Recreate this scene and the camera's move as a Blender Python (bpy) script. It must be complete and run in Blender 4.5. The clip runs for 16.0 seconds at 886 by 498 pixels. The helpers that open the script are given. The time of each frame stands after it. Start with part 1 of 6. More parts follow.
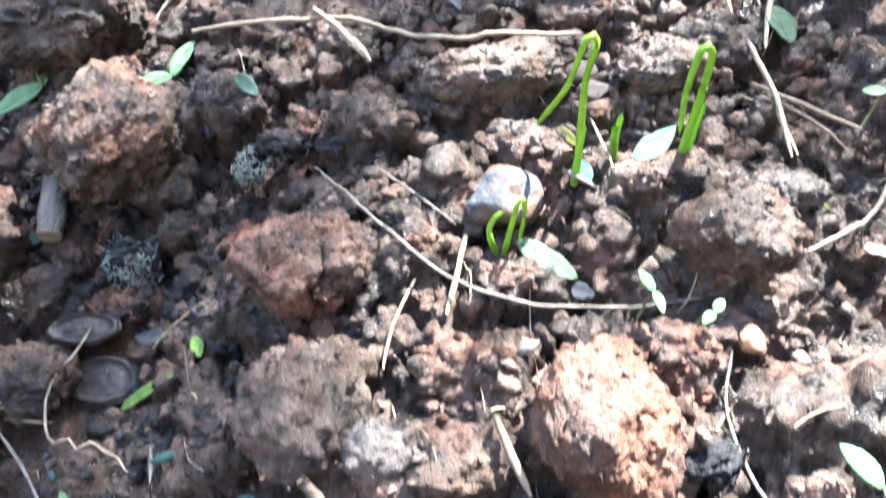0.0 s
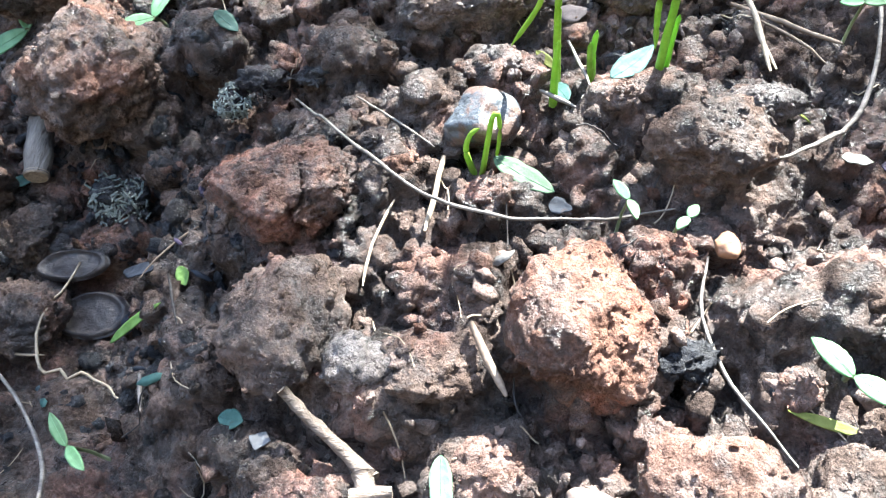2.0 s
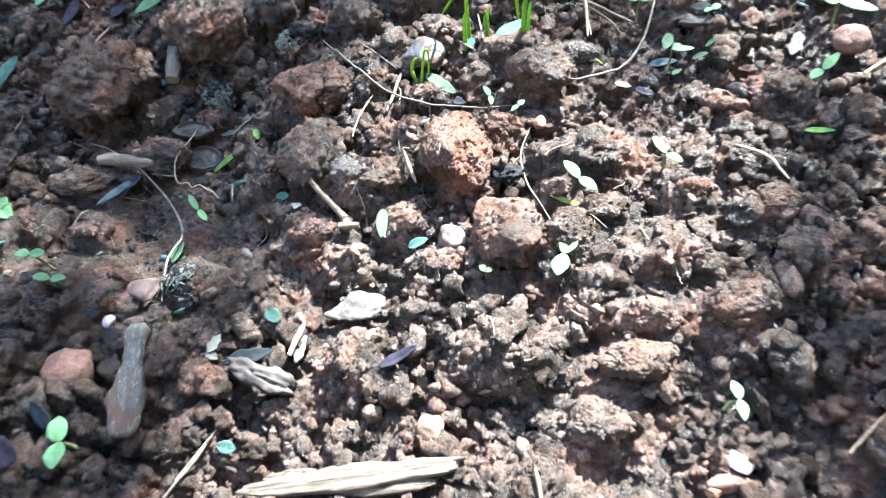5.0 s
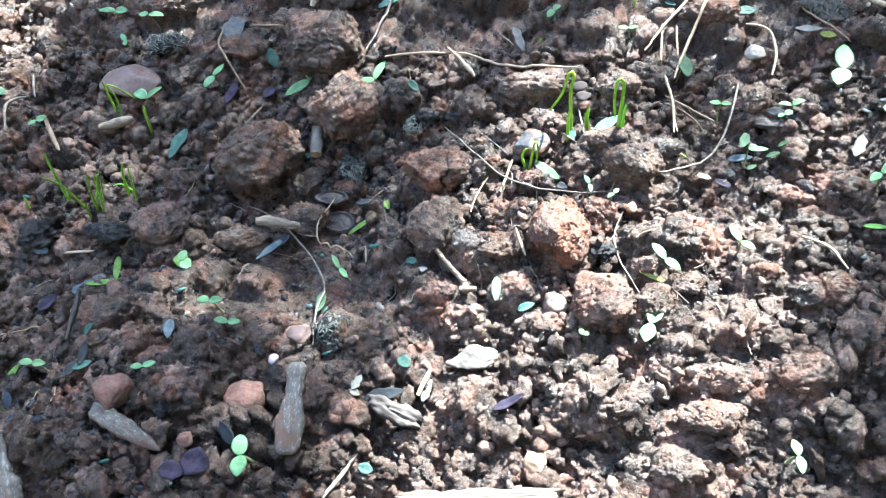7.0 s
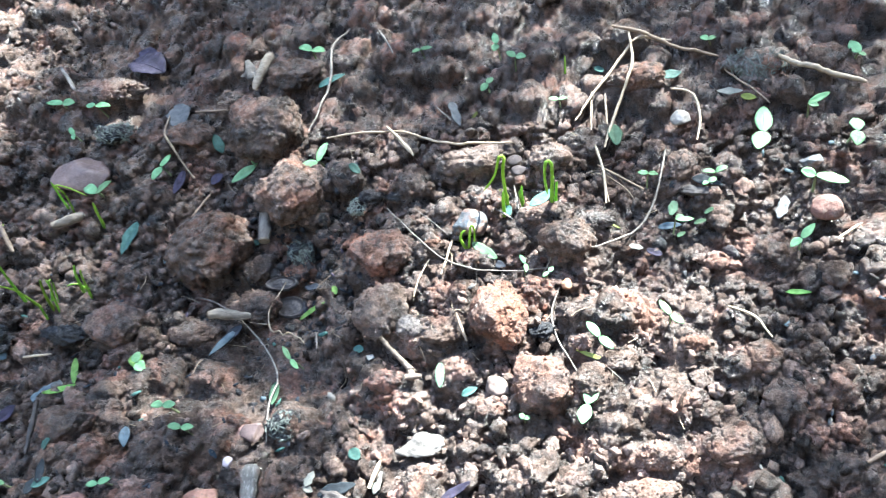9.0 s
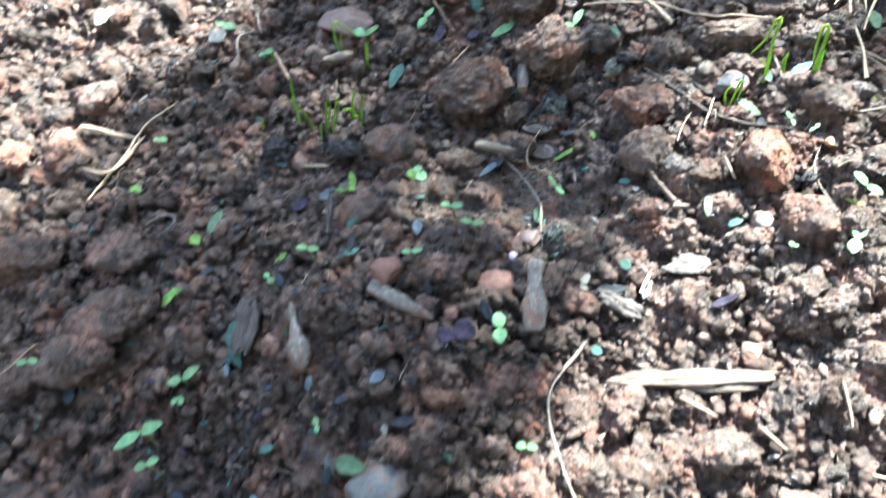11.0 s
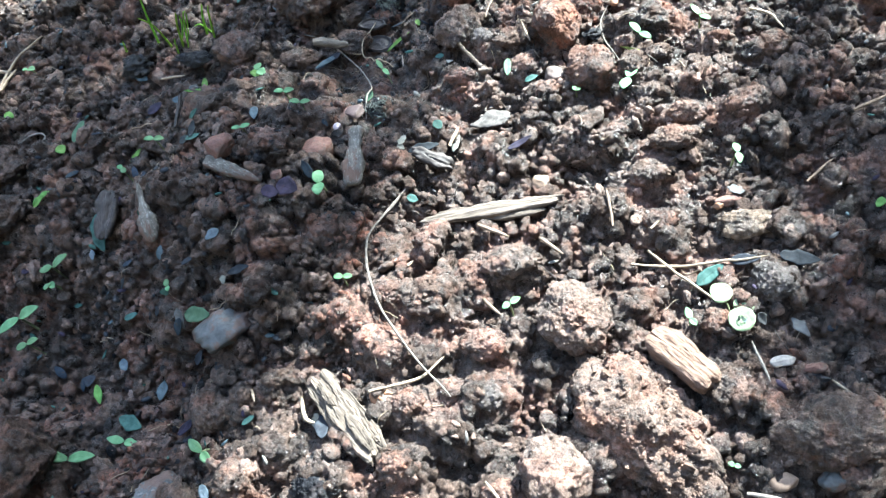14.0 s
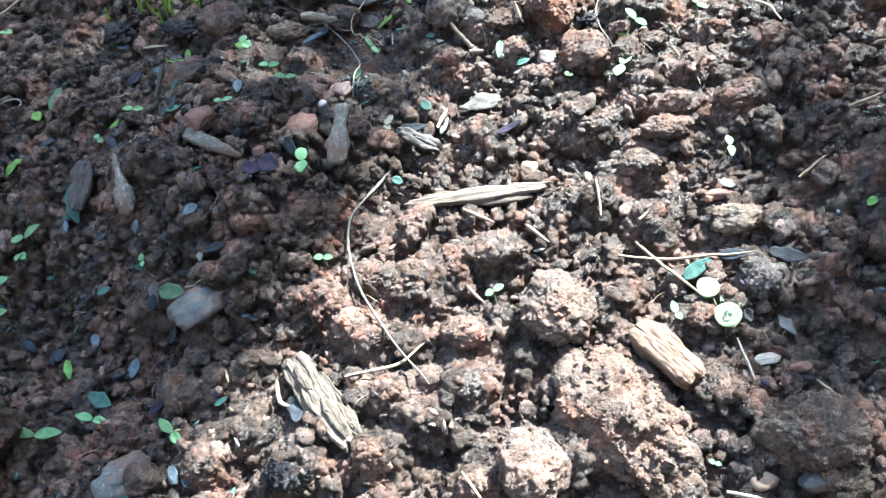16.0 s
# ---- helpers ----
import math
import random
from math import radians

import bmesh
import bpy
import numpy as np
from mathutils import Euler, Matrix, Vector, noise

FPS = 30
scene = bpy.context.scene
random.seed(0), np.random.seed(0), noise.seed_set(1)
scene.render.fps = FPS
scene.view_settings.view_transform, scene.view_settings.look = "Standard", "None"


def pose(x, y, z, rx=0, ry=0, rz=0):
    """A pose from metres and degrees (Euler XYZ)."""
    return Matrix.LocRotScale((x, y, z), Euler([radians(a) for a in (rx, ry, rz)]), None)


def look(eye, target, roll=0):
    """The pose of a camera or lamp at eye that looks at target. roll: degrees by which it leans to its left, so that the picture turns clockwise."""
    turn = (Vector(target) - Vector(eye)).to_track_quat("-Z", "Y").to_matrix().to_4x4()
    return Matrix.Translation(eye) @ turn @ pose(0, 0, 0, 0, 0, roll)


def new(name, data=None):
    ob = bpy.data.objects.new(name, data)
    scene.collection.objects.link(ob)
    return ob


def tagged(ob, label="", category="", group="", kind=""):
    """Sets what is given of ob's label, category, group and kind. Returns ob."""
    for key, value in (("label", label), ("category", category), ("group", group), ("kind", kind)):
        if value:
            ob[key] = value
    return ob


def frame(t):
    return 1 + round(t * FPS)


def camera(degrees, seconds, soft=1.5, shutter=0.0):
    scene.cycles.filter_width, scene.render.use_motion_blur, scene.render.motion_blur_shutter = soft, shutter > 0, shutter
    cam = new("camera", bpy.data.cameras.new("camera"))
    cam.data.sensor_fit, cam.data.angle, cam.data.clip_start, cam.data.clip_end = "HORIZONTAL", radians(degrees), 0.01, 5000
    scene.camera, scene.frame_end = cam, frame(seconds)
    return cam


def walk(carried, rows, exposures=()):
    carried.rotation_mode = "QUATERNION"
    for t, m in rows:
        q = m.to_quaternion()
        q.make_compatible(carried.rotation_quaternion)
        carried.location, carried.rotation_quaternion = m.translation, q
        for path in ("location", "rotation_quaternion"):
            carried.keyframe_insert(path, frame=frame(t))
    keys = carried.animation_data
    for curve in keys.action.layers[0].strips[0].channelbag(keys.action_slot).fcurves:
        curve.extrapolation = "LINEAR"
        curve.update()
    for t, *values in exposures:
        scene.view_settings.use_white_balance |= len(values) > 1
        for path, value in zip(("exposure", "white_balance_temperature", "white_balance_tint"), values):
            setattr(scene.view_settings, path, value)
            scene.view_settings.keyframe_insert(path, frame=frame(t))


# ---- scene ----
cam = camera(58.8, 16.0, 1.1, 0.4)
PATH = [
    (0, (0.075, 0.068, 0.147), (-0.203, 1.18, -1.492), -10.0),
    (0.5, (0.08, 0.051, 0.133), (-0.212, 1.153, -1.511), -10.1),
    (1, (0.084, 0.057, 0.137), (-0.205, 1.146, -1.515), -11.3),
    (1.5, (0.083, 0.059, 0.14), (-0.217, 1.135, -1.519), -12.7),
    (2, (0.082, 0.057, 0.14), (-0.219, 1.124, -1.524), -12.9),
    (2.5, (0.08, 0.055, 0.139), (-0.215, 1.099, -1.541), -12.9),
    (3, (0.072, 0.049, 0.16), (-0.256, 1.074, -1.526), -13.6),
    (3.5, (0.085, 0.04, 0.17), (-0.211, 1.057, -1.526), -12.3),
    (4, (0.093, 0.018, 0.193), (-0.223, 1.023, -1.507), -11.9),
    (4.2, (0.101, 0.002, 0.197), (-0.205, 1.008, -1.504), -11.0),
    (6.3, (0.162, -0.096, 0.303), (-0.305, 0.975, -1.32), -16.3),
    (6.5, (0.157, -0.09, 0.302), (-0.323, 0.986, -1.314), -15.6),
    (7, (0.125, -0.079, 0.294), (-0.386, 0.988, -1.318), -15.5),
    (7.5, (0.123, -0.064, 0.289), (-0.375, 0.992, -1.335), -15.9),
    (8, (0.143, -0.043, 0.295), (-0.331, 1.041, -1.318), -17.6),
    (8.2, (0.149, -0.043, 0.298), (-0.318, 1.045, -1.314), -17.7),
    (10.3, (0.106, -0.091, 0.351), (-0.474, 0.974, -1.24), -18.6),
    (10.5, (0.091, -0.101, 0.346), (-0.511, 0.949, -1.246), -18.4),
    (11, (0.065, -0.153, 0.33), (-0.567, 0.838, -1.288), -18.2),
    (11.5, (0.063, -0.209, 0.334), (-0.578, 0.709, -1.323), -15.8),
    (12, (0.099, -0.241, 0.341), (-0.553, 0.668, -1.317), -17.6),
    (12.5, (0.126, -0.253, 0.331), (-0.5, 0.665, -1.332), -18.7),
    (13, (0.151, -0.216, 0.326), (-0.489, 0.701, -1.332), -23.6),
    (13.5, (0.162, -0.212, 0.316), (-0.418, 0.742, -1.343), -21.5),
    (14, (0.158, -0.206, 0.321), (-0.413, 0.751, -1.339), -22.4),
    (14.5, (0.166, -0.203, 0.329), (-0.429, 0.794, -1.3), -22.3),
    (15, (0.173, -0.202, 0.328), (-0.412, 0.813, -1.293), -21.0),
    (15.5, (0.163, -0.207, 0.309), (-0.365, 0.787, -1.344), -18.8),
    (16, (0.156, -0.202, 0.314), (-0.374, 0.73, -1.375), -19.4),
]
EXPOSURES = [(0, 4.50, 6050, 8), (0.5, 4.42, 6050, 8), (1.5, 4.25, 6020, 6), (2.5, 4.20, 5960, 5), (4, 4.12, 5850, 3), (6.5, 4.06, 5900, 2), (7.5, 4.48, 5800, 2), (8, 4.36, 5750, 2), (10.5, 4.28, 6000, 1), (11.5, 4.22, 5900, 0), (12.5, 3.96, 5750, 0), (13, 4.22, 5750, -1), (14, 3.8, 5750, -1), (15, 3.86, 5750, -1), (15.5, 4.04, 5750, -1), (16, 3.84, 5750, -1)]
walk(cam, [(t, look(eye, target, roll)) for t, eye, target, roll in PATH], EXPOSURES)

# ---- sun and sky ----
SUN_EL, SUN_AZ = radians(38), radians(24)
SUN = Vector((math.sin(SUN_AZ) * math.cos(SUN_EL), math.cos(SUN_AZ) * math.cos(SUN_EL), math.sin(SUN_EL)))
world = bpy.data.worlds.new("sky")
scene.world = world
world.use_nodes = True
sky = world.node_tree.nodes.new("ShaderNodeTexSky")
sky.dust_density = 1.6
sky.sky_type, sky.sun_disc, sky.sun_elevation, sky.sun_rotation = "NISHITA", False, SUN_EL, SUN_AZ
haze = world.node_tree.nodes.new("ShaderNodeHueSaturation")
haze.inputs["Saturation"].default_value = 0.85
world.node_tree.links.new(sky.outputs[0], haze.inputs["Color"])
world.node_tree.links.new(haze.outputs[0], world.node_tree.nodes["Background"].inputs[0])
world.node_tree.nodes["Background"].inputs[1].default_value = 0.089
lamp = bpy.data.lights.new("sun", "SUN")
lamp.energy, lamp.angle, lamp.color = 3.5, radians(0.53), (1.0, 0.945, 0.87)
new("sun", lamp).matrix_world = look(SUN * 6, (0, 0, 0))


# ---- materials ----
def nodes_of(name):
    m = bpy.data.materials.new(name)
    m.use_nodes = True
    return m, m.node_tree.nodes, m.node_tree.links, m.node_tree.nodes["Principled BSDF"]


def noise_node(n, l, src, scale, detail=4.0, rough=0.6):
    t = n.new("ShaderNodeTexNoise")
    t.inputs["Scale"].default_value, t.inputs["Detail"].default_value, t.inputs["Roughness"].default_value = scale, detail, rough
    l.new(src, t.inputs["Vector"])
    return t.outputs["Fac"]


def ramp(n, l, fac, stops):
    r = n.new("ShaderNodeValToRGB")
    e = r.color_ramp.elements
    while len(e) < len(stops):
        e.new(0.5)
    for k, (p, c) in zip(e, stops):
        k.position, k.color = p, (*c, 1)
    l.new(fac, r.inputs[0])
    return r.outputs[0]


def mixed(n, l, fac, a, b, mode="MIX"):
    m = n.new("ShaderNodeMix")
    m.data_type, m.blend_type = "RGBA", mode
    for k, v in ((0, fac), (6, a), (7, b)):
        if isinstance(v, (int, float)):
            m.inputs[k].default_value = v
        elif isinstance(v, tuple):
            m.inputs[k].default_value = (*v, 1)
        else:
            l.new(v, m.inputs[k])
    return m.outputs[2]


def spread(n, l, fac, a0, a1, b0, b1):
    m = n.new("ShaderNodeMapRange")
    for k, v in ((1, a0), (2, a1), (3, b0), (4, b1)):
        m.inputs[k].default_value = v
    l.new(fac, m.inputs[0])
    return m.outputs[0]


def bumped(n, l, bsdf, fac, distance, strength=1.0, under=None):
    b = n.new("ShaderNodeBump")
    b.inputs["Strength"].default_value, b.inputs["Distance"].default_value = strength, distance
    l.new(fac, b.inputs["Height"])
    if under:
        l.new(under, b.inputs["Normal"])
    l.new(b.outputs[0], bsdf.inputs["Normal"])
    return b.outputs[0]


def earth(name, dark, mid, light, crust=(0.20, 0.165, 0.14), crust_at=0.60, wet=0.45, island=False, humus=0.61, flecked=0.5):
    """Damp garden soil: brown clay in two tones, blackish humus patches, reddish and pale crusts, grain."""
    m, n, l, p = nodes_of(name)
    src = n.new("ShaderNodeNewGeometry").outputs["Position"]
    if island:
        info = n.new("ShaderNodeNewGeometry").outputs["Random Per Island"]
    else:
        info = n.new("ShaderNodeObjectInfo").outputs["Random"]
    big = noise_node(n, l, src, 60, 6, 0.66)
    if island:
        big = mixed(n, l, 0.6, big, info)
    small = noise_node(n, l, src, 330, 6, 0.72)
    grain = noise_node(n, l, src, 1500, 3, 0.7)
    col = ramp(n, l, big, [(0.36, dark), (0.5, mid), (0.64, light)])
    blush = noise_node(n, l, src, 38, 4, 0.6)
    col = mixed(n, l, spread(n, l, blush, 0.52, 0.62, 0, 0.7), col, (1.35 * light[0], 0.95 * light[1], 0.82 * light[2]))
    patch = noise_node(n, l, src, 130, 6, 0.7)
    col = mixed(n, l, spread(n, l, patch, crust_at - 0.04, crust_at + 0.07, 0, 0.6), col, crust)
    black = noise_node(n, l, src, 85, 7, 0.72)
    col = mixed(n, l, spread(n, l, black, humus - 0.03, humus + 0.04, 0, 0.85), col, (0.015, 0.016, 0.019))
    fleck = noise_node(n, l, src, 430, 5, 0.7)
    col = mixed(n, l, spread(n, l, fleck, 0.59, 0.65, 0, flecked), col, tuple(0.22 * v for v in dark))
    speck = noise_node(n, l, src, 700, 2, 0.5)
    col = mixed(n, l, spread(n, l, speck, 0.66, 0.72, 0, 0.35), col, crust)
    col = mixed(n, l, spread(n, l, grain, 0.45, 0.68, 0.0, 0.45), col, tuple(min(1.6 * v, 0.5) for v in mid))
    mottle = n.new("ShaderNodeMath")
    mottle.operation = "MULTIPLY"
    l.new(spread(n, l, noise_node(n, l, src, 210, 4, 0.6), 0.36, 0.64, 0.72, 1.22), mottle.inputs[0])
    l.new(spread(n, l, info, 0, 1, 0.52 if island else 0.85, 1.25 if island else 1.15), mottle.inputs[1])
    tone = n.new("ShaderNodeHueSaturation")
    fine = n.new("ShaderNodeMath")
    fine.operation = "MULTIPLY"
    l.new(mottle.outputs[0], fine.inputs[0])
    l.new(spread(n, l, noise_node(n, l, src, 800, 5, 0.75), 0.37, 0.63, 0.62, 1.24), fine.inputs[1])
    l.new(fine.outputs[0], tone.inputs["Value"])
    l.new(spread(n, l, info, 0, 1, 0.95, 0.76), tone.inputs["Saturation"])
    l.new(col, tone.inputs["Color"])
    damp = noise_node(n, l, src, 95, 6, 0.68)
    soaked = mixed(n, l, spread(n, l, damp, 0.40, 0.51, 0.85, 0.0), tone.outputs[0], (0.22, 0.21, 0.22), "MULTIPLY")
    l.new(soaked, p.inputs["Base Color"])
    l.new(spread(n, l, damp, 0.42, 0.56, wet - 0.12, 0.95), p.inputs["Roughness"])
    l.new(spread(n, l, damp, 0.44, 0.56, 0.55, 0.03), p.inputs["Specular IOR Level"])
    first = bumped(n, l, p, small, 0.0022, 1.0)
    bumped(n, l, p, grain, 0.0014, 1.0, first)
    return m


def plain(name, a, b, scale=200, rough=0.6, bump=0.0006, stretch=None, spec=0.4, flecks=None, soiled=0.0):
    """A two-tone material with grain, stretched along x where it has fibres."""
    m, n, l, p = nodes_of(name)
    src = n.new("ShaderNodeTexCoord").outputs["Object"]
    if stretch:
        k = n.new("ShaderNodeMapping")
        k.inputs["Scale"].default_value = stretch
        l.new(src, k.inputs[0])
        src = k.outputs[0]
    f = noise_node(n, l, src, scale, 6, 0.65)
    g = noise_node(n, l, src, scale * 5, 3, 0.6)
    col = ramp(n, l, f, [(0.32, a), (0.68, b)])
    col = mixed(n, l, spread(n, l, g, 0.45, 0.75, 0, 0.5), col, tuple(0.5 * v for v in a))
    if flecks:
        h = noise_node(n, l, src, scale * 2.3, 2, 0.5)
        col = mixed(n, l, spread(n, l, h, 0.56, 0.66, 0, 0.9), col, flecks)
    if soiled:
        h = noise_node(n, l, src, 105, 6, 0.72)
        col = mixed(n, l, spread(n, l, h, 0.60 - 0.2 * soiled, 0.66 - 0.2 * soiled, 0, 0.95), col, (0.095, 0.062, 0.050))
    tone = n.new("ShaderNodeHueSaturation")
    info = n.new("ShaderNodeObjectInfo").outputs["Random"]
    l.new(spread(n, l, info, 0, 1, 0.82, 1.18), tone.inputs["Value"])
    l.new(col, tone.inputs["Color"])
    l.new(tone.outputs[0], p.inputs["Base Color"])
    l.new(spread(n, l, g, 0.3, 0.7, max(rough - 0.12, 0.05), min(rough + 0.12, 1)), p.inputs["Roughness"])
    p.inputs["Specular IOR Level"].default_value = spec
    if bump:
        bumped(n, l, p, f, bump, 0.9)
    return m


def foliage(name, a, b, rough=0.62, through_light=0.35, soil=0.25, gloss=0.25):
    """A leaf: faint veins and blotches, some light coming through, dusted with soil."""
    m, n, l, p = nodes_of(name)
    src = n.new("ShaderNodeTexCoord").outputs["Object"]
    f = noise_node(n, l, src, 260, 5, 0.6)
    g = noise_node(n, l, src, 900, 3, 0.6)
    col = ramp(n, l, f, [(0.35, a), (0.65, b)])
    info = n.new("ShaderNodeObjectInfo").outputs["Random"]
    tone = n.new("ShaderNodeHueSaturation")
    l.new(spread(n, l, info, 0, 1, 0.8, 1.2), tone.inputs["Value"])
    l.new(spread(n, l, info, 0, 1, 0.485, 0.515), tone.inputs["Hue"])
    l.new(col, tone.inputs["Color"])
    dirt = noise_node(n, l, src, 420, 6, 0.7)
    col = mixed(n, l, spread(n, l, dirt, 0.60, 0.70, 0, soil * 2), tone.outputs[0], (0.09, 0.06, 0.045))
    l.new(col, p.inputs["Base Color"])
    l.new(spread(n, l, dirt, 0.4, 0.7, rough - 0.1, rough + 0.25), p.inputs["Roughness"])
    p.inputs["Specular IOR Level"].default_value = gloss
    bumped(n, l, p, g, 0.0004, 0.6)
    t = n.new("ShaderNodeBsdfTranslucent")
    l.new(col, t.inputs[0])
    x = n.new("ShaderNodeMixShader")
    x.inputs[0].default_value = through_light
    l.new(p.outputs[0], x.inputs[1])
    l.new(t.outputs[0], x.inputs[2])
    l.new(x.outputs[0], n["Material Output"].inputs[0])
    return m


EARTH = {
    "brown": earth("brown_soil", (0.048, 0.033, 0.026), (0.128, 0.087, 0.068), (0.185, 0.124, 0.096), (0.235, 0.195, 0.172), flecked=0.2),
    "red": earth("reddish_soil", (0.074, 0.042, 0.031), (0.172, 0.098, 0.073), (0.250, 0.138, 0.100), (0.270, 0.205, 0.175), 0.59, humus=0.60, flecked=0.2),
    "orange": earth("orange_soil", (0.098, 0.051, 0.036), (0.205, 0.108, 0.077), (0.280, 0.150, 0.107), (0.300, 0.215, 0.172), 0.60, humus=0.64, flecked=0.2),
    "grey": earth("greyish_soil", (0.048, 0.040, 0.036), (0.130, 0.108, 0.099), (0.190, 0.160, 0.148), (0.290, 0.258, 0.242), 0.54, flecked=0.2),
    "ochre": earth("ochre_soil", (0.105, 0.077, 0.057), (0.245, 0.183, 0.138), (0.345, 0.268, 0.205), (0.370, 0.315, 0.270), 0.56, humus=0.66, flecked=0.2),
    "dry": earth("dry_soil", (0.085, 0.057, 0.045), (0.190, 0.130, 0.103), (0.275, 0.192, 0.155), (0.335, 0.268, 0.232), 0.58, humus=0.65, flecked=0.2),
    "char": earth("charred_soil", (0.011, 0.012, 0.015), (0.028, 0.030, 0.036), (0.055, 0.058, 0.067), (0.138, 0.140, 0.155), 0.62, flecked=0.2),
}
CRUMB_SOIL = earth("crumb_soil", (0.036, 0.026, 0.021), (0.122, 0.082, 0.064), (0.235, 0.155, 0.122), (0.235, 0.190, 0.166), 0.60, island=True, humus=0.61)
# toned darker than the crumbs, so the gaps between them read as shade
GROUND_SOIL = earth("garden_soil", (0.026, 0.019, 0.016), (0.086, 0.059, 0.047), (0.165, 0.109, 0.086), (0.210, 0.168, 0.147), 0.60, wet=0.38, humus=0.605)
STONE = {
    "quartz": plain("quartz_stone", (0.040, 0.047, 0.056), (0.105, 0.118, 0.130), 120, 0.35, 0.0016, flecks=(0.20, 0.21, 0.22), soiled=0.6),
    "tan": plain("tan_stone", (0.145, 0.098, 0.068), (0.235, 0.165, 0.118), 160, 0.6),
    "dun": plain("dun_stone", (0.095, 0.072, 0.062), (0.170, 0.132, 0.115), 160, 0.65),
    "dark": plain("dark_stone", (0.050, 0.042, 0.042), (0.095, 0.080, 0.078), 160, 0.8, spec=0.12),
    "slate": plain("slate_stone", (0.050, 0.054, 0.057), (0.108, 0.113, 0.116), 130, 0.55, 0.0012, soiled=0.45),
    "slate_red": plain("reddish_slate", (0.095, 0.062, 0.056), (0.15, 0.105, 0.095), 110, 0.55, 0.0009, soiled=0.3),
    "granite": plain("granite_stone", (0.045, 0.051, 0.055), (0.115, 0.120, 0.122), 230, 0.65, 0.0012, flecks=(0.17, 0.168, 0.165), soiled=0.6),
    "red": plain("red_stone", (0.095, 0.048, 0.038), (0.175, 0.092, 0.071), 190, 0.75, 0.0014, flecks=(0.10, 0.07, 0.055), soiled=0.35),
    "orange": plain("orange_stone", (0.17, 0.085, 0.045), (0.27, 0.15, 0.09), 190, 0.6),
    "grey": plain("grey_stone", (0.18, 0.165, 0.15), (0.30, 0.28, 0.26), 190, 0.6),
    "pale": plain("pale_stone", (0.32, 0.27, 0.30), (0.46, 0.40, 0.44), 190, 0.5),
}
WOOD = {
    "pod": plain("rotten_pod", (0.010, 0.008, 0.009), (0.030, 0.023, 0.022), 170, 0.6, 0.0014, flecks=(0.024, 0.022, 0.023)),
    "root": plain("dry_root", (0.070, 0.061, 0.053), (0.24, 0.212, 0.185), 420, 0.75, 0.0005, (0.25, 1, 1)),
    "straw": plain("dry_straw", (0.17, 0.13, 0.088), (0.36, 0.295, 0.215), 300, 0.6, 0.0003, (0.2, 1, 1)),
    "twig": plain("brown_twig", (0.10, 0.070, 0.050), (0.22, 0.165, 0.12), 300, 0.75, 0.0005, (0.25, 1, 1)),
    "grey": plain("grey_twig", (0.11, 0.095, 0.085), (0.25, 0.225, 0.20), 300, 0.75, 0.0005, (0.25, 1, 1)),
    "dark": plain("dark_wood", (0.016, 0.014, 0.014), (0.052, 0.043, 0.040), 250, 0.7, 0.0007, (0.25, 1, 1)),
    "char": plain("charred_wood", (0.018, 0.018, 0.02), (0.06, 0.06, 0.065), 250, 0.5, 0.0007, (0.25, 1, 1)),
    "splinter": plain("pale_splinter", (0.085, 0.070, 0.055), (0.23, 0.195, 0.155), 300, 0.8, 0.0016, (0.15, 1, 1)),
    "branch": plain("fork_wood", (0.090, 0.070, 0.056), (0.23, 0.185, 0.150), 330, 0.85, 0.0022, (0.3, 1, 1)),
    "stick": plain("stick_bark", (0.060, 0.052, 0.045), (0.20, 0.175, 0.150), 260, 0.8, 0.0022, (1, 0.22, 1), flecks=(0.05, 0.042, 0.036)),
    "cut": plain("cut_wood", (0.16, 0.12, 0.085), (0.36, 0.29, 0.21), 500, 0.8, 0.0012),
    "silver": plain("weathered_wood", (0.052, 0.042, 0.034), (0.180, 0.148, 0.120), 420, 0.85, 0.0016, (0.06, 1, 1)),
    "bark": plain("grey_bark", (0.046, 0.037, 0.030), (0.150, 0.122, 0.098), 300, 0.9, 0.0022, (0.22, 1, 1), soiled=0.15),
    "tan": plain("tan_wood", (0.085, 0.053, 0.039), (0.185, 0.122, 0.090), 380, 0.9, 0.0025, (0.16, 1, 1), soiled=0.2),
    "pale": plain("pale_flake", (0.055, 0.051, 0.048), (0.130, 0.122, 0.114), 160, 0.85, 0.0009, spec=0.1),
}
